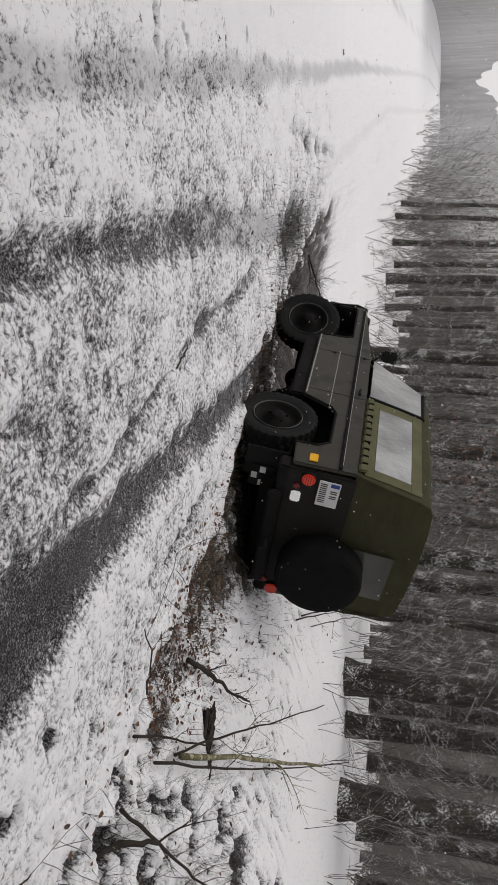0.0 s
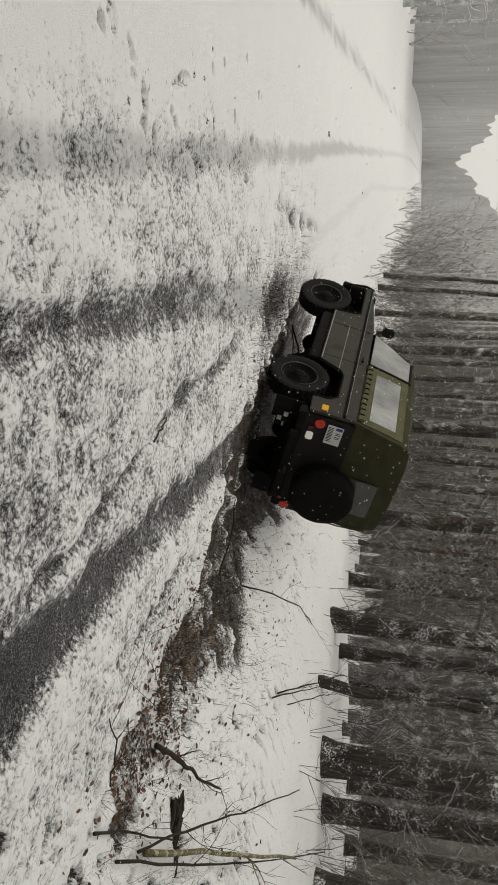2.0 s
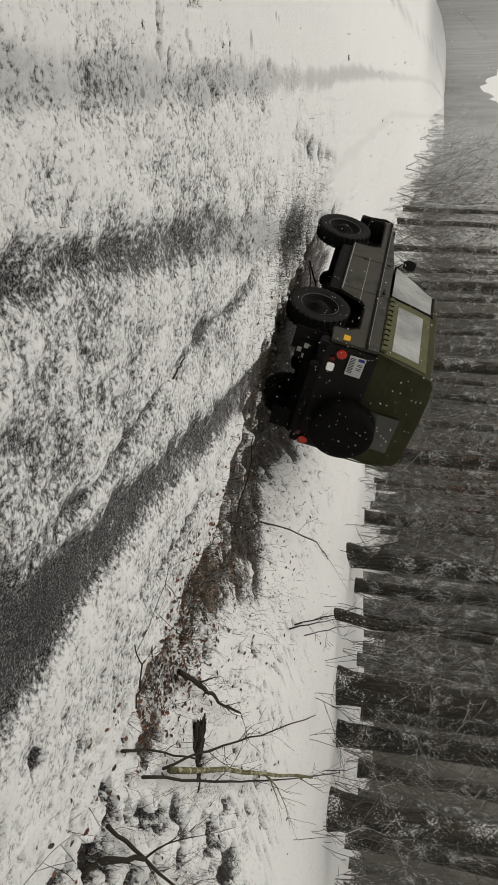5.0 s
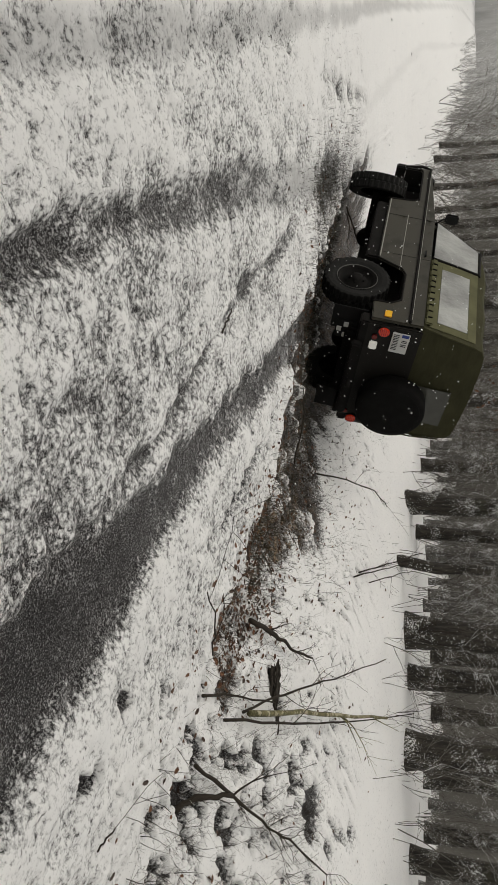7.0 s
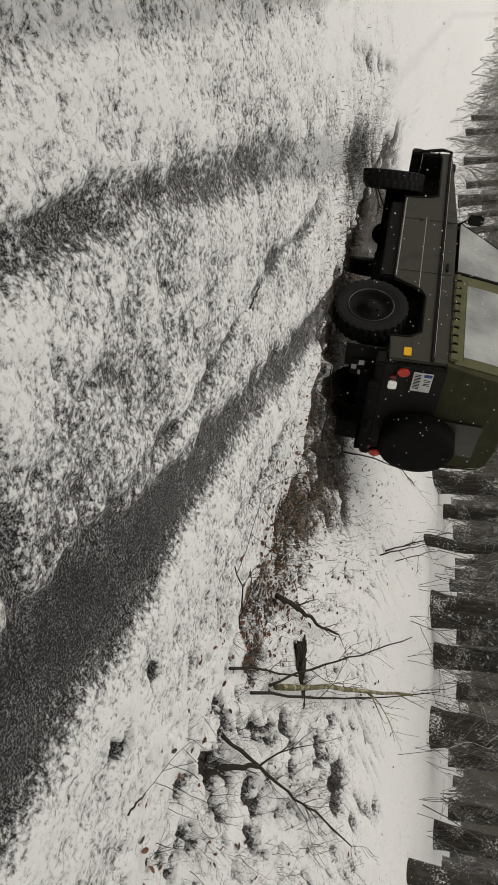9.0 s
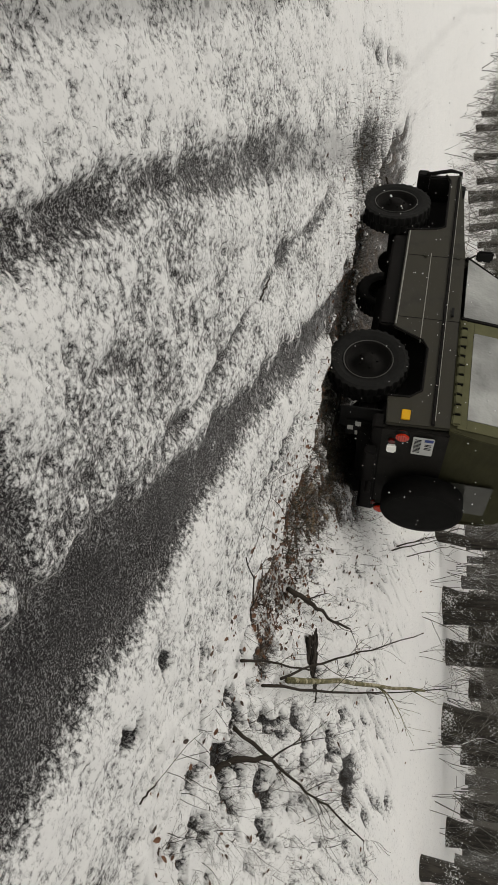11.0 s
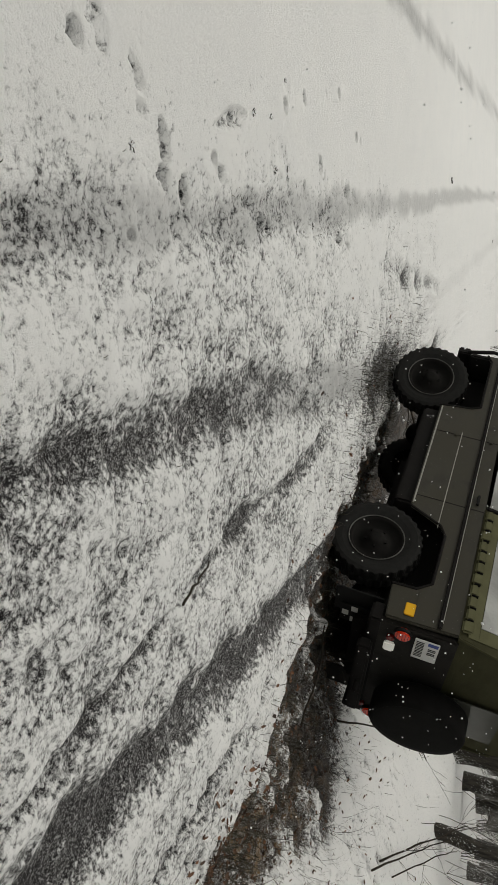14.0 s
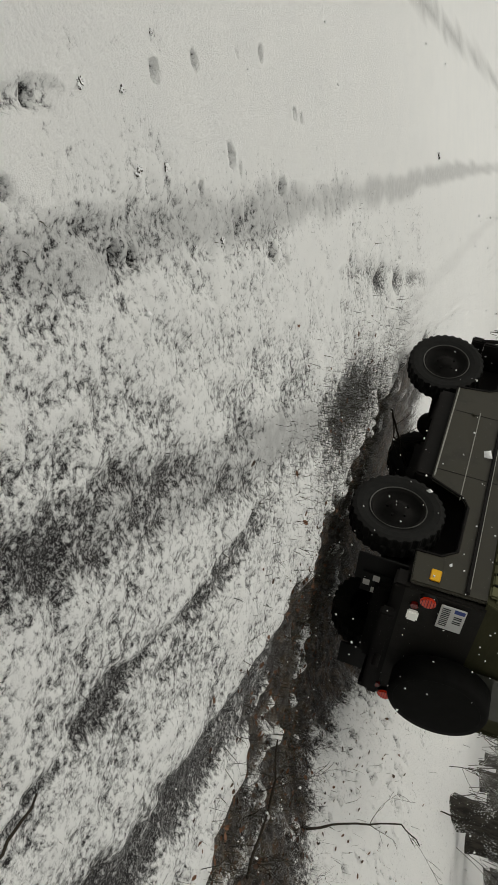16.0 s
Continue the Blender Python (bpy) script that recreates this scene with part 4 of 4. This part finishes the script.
rng = random.Random(11)
spots = []
while len(spots) < 950:
    x, y = rng.uniform(2.5, 30), rng.uniform(4, 55)
    if x - edge(y) > (5.2 if y < 13 else 3.3 if y < 16 else 0.7):
        spots.append((x, y))
thicket("undergrowth", 3, spots, M_FARTWIG, "dense leafless undergrowth dusted with snow, greyed by painted haze", (1.0, 3.6), 0.0055, 2)
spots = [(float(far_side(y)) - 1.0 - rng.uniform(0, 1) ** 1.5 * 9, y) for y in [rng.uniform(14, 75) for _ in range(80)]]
thicket("undergrowth", 4, spots, M_MISTTWIG, "leafless undergrowth across the road, mist painted into its colour", (0.5, 3.2), 0.014, 2)
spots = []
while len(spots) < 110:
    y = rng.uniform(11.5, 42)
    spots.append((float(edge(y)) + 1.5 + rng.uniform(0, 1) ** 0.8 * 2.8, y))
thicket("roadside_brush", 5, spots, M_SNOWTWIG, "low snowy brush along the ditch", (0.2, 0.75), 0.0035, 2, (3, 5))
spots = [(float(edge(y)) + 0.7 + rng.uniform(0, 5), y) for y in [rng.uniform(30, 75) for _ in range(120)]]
thicket("undergrowth", 8, spots, M_MISTTWIG, "undergrowth beside the misty road, haze painted into its colour", (0.8, 3.2), 0.016, 2)
spots = [(rng.uniform(3.5, 5.7), rng.uniform(2.2, 4.3)) for _ in range(210)] + [(float(edge(q)) + rng.uniform(0.5, 2.2), q) for q in [rng.uniform(4.5, 8.5) for _ in range(120)]]
thicket("bramble", 6, spots, M_TWIG, "fine dark bramble twigs sticking out of the snow", (0.08, 0.34), 0.0018, 2, (1, 3))


def sapling(seed, snow):
    rng = random.Random(seed)
    v, f = [], []
    for k in range(rng.randint(1, 3)):
        d = Vector((rng.uniform(-.3, .2), rng.uniform(-.25, .25), 1)).normalized()
        limb(rng, v, f, Vector((0, 0, -0.05)), d, rng.uniform(1.4, 2.8), rng.uniform(0.0032, 0.0055), 3, 0.0)
    t = new("sapling", mesh_of("sapling", v, f, M_SNOWTWIG if snow else M_TWIG))
    return tagged(t, "thin bare sapling with snow along its branches" if snow else "thin dark leafless sapling", "shrub", "saplings on the bank")


rng = random.Random(23)
kinds = [sapling(100 + k, k % 5 != 0) for k in range(12)]
for k in range(70):
    y = rng.uniform(3.0, 16)
    x = float(edge(y)) + rng.uniform(3.7, 7.0)
    m = pose(x, y, rooted(x, y), rng.uniform(-6, 6), rng.uniform(-6, 6), rng.uniform(0, 360))
    if k < len(kinds):
        kinds[k].matrix_basis = m
    else:
        copy_thing(kinds[k % len(kinds)], m)

# far walls of woods, all round; the rear one is added out of view
def woods(name, a0, a1, radius, height, colours, seed, label, dip=0.0):
    rng = random.Random(seed)
    v, f = [], []
    steps = 400
    for k in range(steps + 1):
        a = radians(a0 + (a1 - a0) * k / steps)
        r = float(np.interp(math.degrees(a), *zip(*radius)))
        h = float(np.interp(math.degrees(a), *zip(*height))) * rng.uniform(0.9, 1.06)
        for z in (-3, 3, h):
            v.append((r * math.cos(a), 8 + r * math.sin(a), z))
    for k in range(steps):
        for q in range(2):
            i, j = 3 * k + q, 3 * (k + 1) + q
            f.append((i, j, j + 1, i + 1))
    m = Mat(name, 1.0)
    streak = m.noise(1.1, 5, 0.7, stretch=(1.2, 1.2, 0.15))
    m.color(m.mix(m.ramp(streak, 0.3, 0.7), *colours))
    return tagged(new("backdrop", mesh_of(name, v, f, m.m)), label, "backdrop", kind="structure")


# The pale colours stand in for mist over the woods down the road.
woods("haze_painted_woods", 70, 140, ((70, 110), (92, 110), (94.5, 90), (95.9, 68), (97.7, 44), (102, 36), (140, 32)), ((70, 21), (84, 19), (88, 15), (90.6, 10), (92, 8.0), (93.5, 11), (95.9, 10), (97.7, 7.5), (102, 7), (140, 7)), ((0.42, 0.42, 0.415), (0.56, 0.56, 0.555)), 1, "far woods at the end of the road, painted pale as mist")
# Darker colours paint in the shade between the trees on this side.
woods("deep_woods", -70, 80, ((-70, 34), (0, 38), (50, 46), (80, 70)), ((-70, 15), (40, 16), (80, 19)), ((0.10, 0.097, 0.088), (0.21, 0.205, 0.19)), 2, "dense woods behind the trees, shade painted into the colour")
# Unseen wall behind the viewpoint, added to cut low sky light.
woods("rear_sky_blocker", 130, 300, ((130, 60), (180, 40), (300, 30)), ((130, 12), (180, 15), (300, 16)), ((0.06, 0.06, 0.055), (0.14, 0.14, 0.13)), 3, "unseen dark wall of woods added to block low sky")


def withered(seed, centre, spread, count):
    """Brown leaves that still cling to a young beech."""
    rng = random.Random(seed)
    v, f = [], []
    for k in range(count):
        p = Vector(centre) + Vector((rng.gauss(0, spread[0]), rng.gauss(0, spread[1]), rng.gauss(0, spread[2])))
        m = Matrix.Translation(p) @ pose(0, 0, 0, rng.uniform(0, 360), rng.uniform(0, 360), rng.uniform(0, 360))
        s = rng.uniform(0.02, 0.04)
        i = len(v)
        v += [tuple(m @ (Vector(q) * s)) for q in ((-1, 0, .2), (-.2, .6, .1), (1, 0, .2), (-.2, -.6, .1), (0, 0, -.1))]
        f += [(i, i + 4, i + 1), (i + 1, i + 4, i + 2), (i + 2, i + 4, i + 3), (i + 3, i + 4, i)]
    return tagged(new("withered_leaves", mesh_of("withered_leaves", v, f, M_LEAF)), "brown withered leaves clinging to a young beech", "leaves", kind="stuff")


withered(1, (5.36, 10.58, 2.36), (0.35, 0.35, 0.35), 170)
withered(2, (3.24, 21.51, 2.96), (0.9, 0.9, 0.6), 320)
withered(3, (3.48, 20.54, 3.35), (0.8, 0.8, 0.5), 220)
withered(4, (4.78, 9.80, 2.40), (0.3, 0.3, 0.3), 90)


# ---- fallen branches, litter, grass, clods ----
def fallen(name, pts, r0, r1, mat, label, category="branch", twigs=0, seed=0, lift=0.03):
    rng = random.Random(seed)
    base = Vector((pts[0][0], pts[0][1], gz(pts[0][0], pts[0][1])))
    v, f = [], []
    path = []
    for k, (x, y, h) in enumerate(pts):
        path.append(Vector((x, y, gz(x, y) + h + lift)) - base)
    fine = []
    for a, b in zip(path, path[1:]):
        for q in range(4):
            fine.append(a.lerp(b, q / 4) + Vector((rng.uniform(-1, 1), rng.uniform(-1, 1), rng.uniform(-1, 1))) * 0.010)
    fine.append(path[-1])
    radii = [r0 + (r1 - r0) * k / (len(fine) - 1) for k in range(len(fine))]
    tube(v, f, fine, [q * rng.uniform(.88, 1.12) for q in radii], 8)
    ob = new(name, mesh_of(name, v, f, mat, True))
    ob.matrix_basis = Matrix.Translation(base)
    for k in range(twigs):
        i = rng.randrange(2, len(fine))
        d = (fine[i] - fine[i - 1]).normalized()
        side = Vector((rng.uniform(-1, 1), rng.uniform(-1, 1), rng.uniform(-.1, .8))).normalized()
        tv, tf = [], []
        limb(rng, tv, tf, fine[i], (d + side * 1.1).normalized(), rng.uniform(.15, .5), radii[i] * 0.45, 1)
        part("twig", mesh_of("twig", tv, tf, mat), None, ob)
    return tagged(ob, label, category)


def rotten(x, y, turn, size, seed):
    """A lump of rotten wood, crumbled and half buried."""
    bm = bmesh.new()
    bmesh.ops.create_icosphere(bm, subdivisions=4, radius=1)
    off = Vector((seed * 2.3, seed * 5.1, 0))
    for q in bm.verts:
        k = 1 + 0.35 * noise.noise(q.co * Vector((1.5, 3, 3)) + off) + 0.35 * noise.noise(q.co * Vector((4, 9, 9)) + off) + 0.2 * noise.noise(q.co * 16 + off)
        q.co = Vector((q.co.x * size[0], q.co.y * size[1], q.co.z * size[2])) * k
    me = bpy.data.meshes.new("rotten_wood")
    bm.to_mesh(me)
    bm.free()
    me.materials.append(M_ROT)
    ob = new("rotten_wood", me)
    ob.matrix_basis = pose(x, y, gz(x, y) - 0.2 * size[2], 0, 6, turn)
    return tagged(ob, "dark crumbling rotten wood half buried in snow", "wood")


fallen("fallen_log", [(4.26, 3.91, 0.03), (5.03, 4.66, 0.12), (6.31, 5.79, 0.2)], 0.024, 0.013, M_LOG, "thin moss-green fallen stem lying on the snowy bank", "branch", 3, 1)
fallen("fallen_branch", [(3.99, 3.62, 0.02), (4.81, 4.34, 0.06), (5.59, 5.06, 0.1), (7.43, 6.87, 0.15)], 0.01, 0.005, M_TWIG, "long dark fallen branch on the snow", "branch", 5, 2)
fallen("fallen_branch", [(4.20, 3.87, 0.02), (4.53, 4.36, 0.08), (5.19, 5.18, 0.1), (6.46, 6.74, 0.05)], 0.01, 0.005, M_TWIG, "slender dark fallen branch on the snow", "branch", 4, 3)
fallen("fallen_branch", [(3.65, 3.50, 0.02), (4.02, 3.85, 0.05), (4.48, 4.23, 0.05)], 0.01, 0.006, M_TWIG, "short dark stick on the snow", "branch", 2, 4)
fallen("broken_branch", [(3.89, 4.42, 0.03), (4.19, 4.61, 0.06), (4.47, 4.77, 0.06), (4.84, 5.05, 0.05)], 0.02, 0.009, M_TWIG, "broken branch stub with splintered end among leaves", "branch", 5, 5)
fallen("fallen_branch", [(3.87, 3.19, 0.02), (4.35, 3.38, 0.05), (4.80, 3.52, 0.06), (5.24, 3.70, 0.06), (5.96, 3.93, 0.06)], 0.013, 0.006, M_TWIG, "crooked dark fallen branch with thin twigs", "branch", 12, 6)
fallen("fallen_branch", [(3.97, 2.97, 0.01), (4.10, 3.15, 0.04), (4.34, 3.36, 0.06)], 0.019, 0.015, M_TWIG, "thick dark branch piece half under snow", "branch", 2, 7)
rotten(4.57, 4.40, -27, (0.20, 0.055, 0.05), 3)
rotten(4.81, 4.28, -27, (0.16, 0.075, 0.06), 4)
fallen("fallen_branch", [(5.45, 6.91, 0.05), (6.02, 7.85, 0.12), (6.48, 8.59, 0.2)], 0.008, 0.005, M_TWIG, "dark leaning branch on the bank", "branch", 4, 10)
fallen("fallen_branch", [(5.70, 7.13, 0.05), (6.24, 8.00, 0.15), (6.52, 8.43, 0.2)], 0.007, 0.004, M_TWIG, "dark leaning branch on the bank", "branch", 4, 11)
fallen("fallen_branch", [(3.68, 6.30, 0.02), (3.43, 6.72, 0.04), (3.15, 6.83, 0.04)], 0.008, 0.005, M_TWIG, "thin dark stick across the slush edge", "branch", 2, 12)
fallen("stick", [(1.76, 4.50, 0), (1.73, 4.65, 0.01), (1.72, 4.85, 0)], 0.006, 0.004, M_TWIG, "short dark stick on the snowy road", "stick", 0, 13)
fallen("stick", [(3.15, 2.22, 0), (3.12, 2.27, 0.02), (3.14, 2.33, 0.02)], 0.005, 0.003, M_TWIG, "thin grass stalk in the snow", "stick", 1, 14)
fallen("fallen_branch", [(3.47, 3.67, 0.02), (3.12, 3.58, 0.1), (2.75, 3.38, 0.14)], 0.006, 0.003, M_TWIG, "thin upright twig in the snow", "branch", 3, 15)
fallen("fallen_branch", [(4.47, 7.44, 0.02), (4.84, 7.96, 0.1), (5.35, 8.54, 0.15), (5.67, 8.66, 0.15)], 0.01, 0.005, M_TWIG, "thin dark branch behind the vehicle", "branch", 4, 16)
fallen("fallen_branch", [(5.56, 7.12, 0.03), (6.11, 8.08, 0.15), (6.41, 8.70, 0.3)], 0.009, 0.005, M_TWIG, "dark leaning branch by the ditch", "branch", 6, 17)


fallen("fallen_branch", [(2.30, 11.3, 0.02), (2.55, 11.0, 0.25), (2.75, 10.7, 0.42)], 0.014, 0.006, M_TWIG, "dark broken brushwood at the ditch edge", "branch", 9, 31)
fallen("fallen_branch", [(2.45, 11.6, 0.02), (2.60, 11.2, 0.15), (2.70, 10.8, 0.22)], 0.012, 0.006, M_TWIG, "dark broken brushwood at the ditch edge", "branch", 8, 32)


def scatter_leaves(name, seed, count, spot, label):
    """Curled dead leaves, each a folded sheet with its own tilt."""
    rng = random.Random(seed)
    v, f = [], []
    for k in range(count):
        x, y = spot(rng)
        z = gz(x, y) + rng.uniform(0.004, 0.03)
        m = pose(x, y, z, rng.uniform(-35, 35), rng.uniform(-35, 35), rng.uniform(0, 360))
        s = rng.uniform(0.009, 0.026)
        i = len(v)
        for p in ((-1, 0, 0.25), (-.4, .55, .35), (.4, .5, .3), (1, 0, 0.2), (.4, -.5, .3), (-.4, -.55, .35), (-.4, 0, 0), (.4, 0, 0)):
            v.append(tuple(m @ (Vector(p) * s)))
        f += [(i, i + 6, i + 1), (i + 1, i + 6, i + 7, i + 2), (i + 2, i + 7, i + 3), (i + 3, i + 7, i + 4), (i + 4, i + 7, i + 6, i + 5), (i + 5, i + 6, i)]
    return tagged(new(name, mesh_of(name, v, f, M_LEAF)), label, "leaves", kind="stuff")


def litter_spot(rng):
    while True:
        y = rng.uniform(DIRT_Y[0], 9.5)
        lo, hi = float(np.interp(y, DIRT_Y, DIRT_L)), float(np.interp(y, DIRT_Y, DIRT_R))
        if rng.random() < 0.22 + 0.78 * math.exp(-((y - 4.6) / 0.7) ** 2):
            return rng.gauss((lo + hi) / 2, (hi - lo) / 2.2 + 0.04), y


def bank_spot(rng):
    y = rng.uniform(2.2, 9)
    return float(edge(y)) + abs(rng.gauss(1.0, 1.1)), y


scatter_leaves("leaf_litter", 1, 1500, litter_spot, "brown wet dead leaves in the ditch")
scatter_leaves("leaf_litter", 2, 520, bank_spot, "scattered dead leaves on the snowy bank")


def grass(name, seed, count, spot, hmin, hmax, label):
    rng = random.Random(seed)
    v, f = [], []
    for k in range(count):
        x, y = spot(rng)
        z = gz(x, y) - 0.01
        h, a = rng.uniform(hmin, hmax), rng.uniform(0, math.tau)
        lx, ly = rng.gauss(0, 0.5) * h, rng.gauss(0, 0.5) * h
        w = rng.uniform(0.001, 0.0028)
        cx, cy = math.cos(a) * w, math.sin(a) * w
        i = len(v)
        v += [(x - cx, y - cy, z), (x + cx, y + cy, z), (x + lx * .4 + cx * .7, y + ly * .4 + cy * .7, z + h * .6), (x + lx * .4 - cx * .7, y + ly * .4 - cy * .7, z + h * .6), (x + lx, y + ly, z + h * 0.9)]
        f += [(i, i + 1, i + 2, i + 3), (i + 3, i + 2, i + 4)]
    return tagged(new(name, mesh_of(name, v, f, M_GRASS)), label, "grass", kind="stuff")


def verge_spot(rng):
    y = rng.gauss(8.7, 0.8)
    return 1.62 + rng.gauss(0, 0.26), y


def ditch_spot(rng):
    y = rng.uniform(4.5, 11)
    lo, hi = float(np.interp(y, DIRT_Y, DIRT_L)), float(np.interp(y, DIRT_Y, DIRT_R))
    return rng.gauss(lo + 0.45 * (hi - lo), (hi - lo) / 3), y


def road_spot(rng):
    y = rng.uniform(2, 11)
    if rng.random() < 0.5:
        return float(np.interp(y, (0, 3, 5, 6.9, 9.6), (0.86, 0.87, 1.04, 1.28, 1.62))) + rng.gauss(0, 0.16), y
    return rng.uniform(0.0, 2.6), y


grass("grass", 1, 2600, verge_spot, 0.02, 0.08, "dark flattened grass showing through snow")
grass("grass", 2, 5200, ditch_spot, 0.04, 0.16, "wet grass and stalks in the churned ditch")
grass("grass", 3, 1300, road_spot, 0.012, 0.035, "short grass stubble in the slush")


def clod(x, y, s, seed):
    rng = random.Random(seed)
    bm = bmesh.new()
    bmesh.ops.create_icosphere(bm, subdivisions=3, radius=1)
    off = Vector((seed * 3.1, seed * 1.7, 0))
    for q in bm.verts:
        k = 1 + 0.6 * noise.noise(q.co * 1.8 + off) + 0.5 * noise.noise(q.co * 5.0 + off)
        q.co = Vector((q.co.x * k, q.co.y * k * 0.8, q.co.z * k * 0.45)) * s
    me = bpy.data.meshes.new("clod")
    bm.to_mesh(me)
    bm.free()
    me.materials.append(M_CLOD)
    ob = new("clod", me)
    ob.matrix_basis = pose(x, y, gz(x, y) + 0.1 * s, 0, 0, rng.uniform(0, 360))
    return tagged(ob, "dark frozen clod of soil on the snow", "clod", "clods on the road")


CLODS = [(0.52, 4.48, 0.035), (1.67, 3.32, 0.023), (1.12, 4.84, 0.029), (1.33, 2.44, 0.024), (1.47, 2.54, 0.016), (-0.04, 5.77, 0.045), (-0.27, 5.49, 0.035), (0.5, 4.44, 0.028), (0.22, 6.43, 0.037), (-0.44, 12.91, 0.087), (-0.01, 4.37, 0.036), (-0.06, 5.99, 0.035), (-0.28, 5.72, 0.033), (-0.49, 5.96, 0.022), (0.66, 6.15, 0.028), (0.25, 6.74, 0.022), (0.23, 6.2, 0.019), (0.65, 5.07, 0.02), (0.45, 20.39, 0.063)]
for k, (x, y, s) in enumerate(CLODS):
    clod(x, y, s * 0.5, k + 1)


# ---- falling snow ----
def snowfall(seed, count, lo, hi):
    """Flakes of one drifting sheet of snow, each a small rough lump."""
    rng = random.Random(seed)
    v, f = [], []
    while len(v) < 6 * count:
        c = Vector((rng.uniform(lo[0], hi[0]), rng.uniform(lo[1], hi[1]), rng.uniform(lo[2], hi[2])))
        if abs(c.x - 0.9) < 2.2 and c.y < 4.9:
            continue
        r = rng.uniform(0.003, 0.0066)
        q = pose(0, 0, 0, rng.uniform(0, 360), rng.uniform(0, 360)).to_3x3()
        i = len(v)
        for d in ((1, 0, 0), (-1, 0, 0), (0, 1, 0), (0, -1, 0), (0, 0, 1), (0, 0, -1)):
            v.append(tuple(c + q @ Vector(d) * r * rng.uniform(.6, 1.3)))
        f += [(i + a, i + b, i + e) for a, b, e in ((0, 2, 4), (2, 1, 4), (1, 3, 4), (3, 0, 4), (2, 0, 5), (1, 2, 5), (3, 1, 5), (0, 3, 5))]
    return tagged(new("snowfall", mesh_of("snowfall", v, f, M_FLAKE, True)), "wet snowflakes falling through the air", "snow", kind="stuff")


FLAKES = [(snowfall(1, 10000, (-3, 1.6, 0.5), (7, 14, 24)), (0.9, -0.3, -1.15)), (snowfall(2, 7000, (-3, 1.6, 0.5), (7, 14, 27)), (0.4, -0.5, -1.4)), (snowfall(3, 5200, (-0.5, 4.95, 0.2), (5, 8.2, 24)), (0.6, -0.2, -1.3))]


# ---- what moves ----
# the vehicle: seconds, place of the ground under its rear axle, pitch, roll, yaw
TRUCK = [
    (0, 3.469, 6.559, -0.228, -1.4, 12.0, 8.4),
    (0.5, 3.423, 7.175, -0.251, -1.3, 14.5, 12.4),
    (1, 3.263, 7.847, -0.241, -0.0, 14.9, 17.5),
    (1.5, 3.137, 8.458, -0.250, 1.1, 14.3, 19.0),
    (2, 2.983, 9.069, -0.259, 1.6, 15.4, 17.6),
    (2.5, 2.892, 9.348, -0.248, 1.0, 16.4, 15.8),
    (3, 2.934, 9.261, -0.267, 1.5, 16.7, 15.3),
    (3.5, 2.948, 9.262, -0.260, 1.6, 16.7, 15.4),
    (4, 2.913, 9.164, -0.257, 1.1, 16.8, 15.6),
    (4.2, 2.894, 9.058, -0.233, 0.5, 16.1, 14.7),
    (6.3, 2.993, 8.851, -0.213, 1.3, 15.5, 17.2),
    (6.5, 3.024, 8.768, -0.208, 1.1, 14.9, 17.1),
    (7, 3.073, 8.530, -0.210, 1.2, 15.5, 18.2),
    (7.5, 3.152, 8.258, -0.210, 0.0, 14.6, 20.0),
    (8, 3.220, 7.944, -0.208, -0.2, 13.4, 21.2),
    (8.5, 3.243, 7.750, -0.201, -0.5, 12.7, 22.1),
    (9, 3.320, 7.602, -0.203, -0.4, 12.6, 23.1),
    (9.2, 3.332, 7.401, -0.207, -0.2, 12.8, 23.2),
    (11.3, 3.648, 6.877, -0.195, 0.7, 9.8, 26.3),
    (11.5, 3.652, 6.914, -0.216, 0.7, 9.7, 26.4),
    (12, 3.576, 6.806, -0.198, 0.3, 9.4, 26.4),
    (12.5, 3.566, 6.881, -0.188, 1.2, 9.6, 25.7),
    (13, 3.495, 6.840, -0.172, 1.1, 10.5, 25.8),
    (13.5, 3.331, 7.127, -0.224, 2.3, 12.0, 28.2),
    (14, 3.158, 7.644, -0.229, 3.0, 11.7, 26.7),
    (14.5, 3.051, 8.219, -0.202, 1.4, 12.6, 23.3),
    (15, 3.001, 8.162, -0.204, 1.6, 12.5, 24.0),
    (15.5, 3.008, 8.489, -0.211, 3.9, 13.4, 24.8),
    (16, 2.926, 8.889, -0.145, 2.6, 13.6, 20.5),
]
STEER = [(0.0, 26.0), (1.2, 18.0), (2.2, 4.0), (3.5, 20.0), (4.5, 10.0), (6.2, -26.0), (7.0, -40.0), (9.0, -36.0), (10.5, -16.0), (11.8, 4.0), (12.6, 12.0), (14.5, 18.0), (16.0, 14.0)]


def motions():
    walk(CAR, [(t, pose(x, y, z, rx, ry, rz)) for t, x, y, z, rx, ry, rz in TRUCK])
    times = np.arange(0, 16.01, 0.2)
    table = np.array(TRUCK)
    px, py, yaw = (np.interp(times, table[:, 0], table[:, c]) for c in (1, 2, 6))
    ahead = np.diff(px) * -np.sin(np.radians(yaw[:-1])) + np.diff(py) * np.cos(np.radians(yaw[:-1]))
    rolled = np.degrees(np.r_[0, np.cumsum(ahead)] / (0.40 * SIZE))
    steer = np.interp(times, *zip(*STEER))
    for w, s, y in WHEELS:
        turn = steer if y > 1 else 0 * steer
        walk(w, [(float(t), pose(s * 0.71, y, 0.40, -float(a), 0, float(b))) for t, a, b in zip(times, rolled, turn)])
    for ob, (vx, vy, vz) in FLAKES:
        walk(ob, [(0.0, pose(0, 0, 0)), (16.0, pose(vx * 2, vy * 2, vz * 16))])


motions()
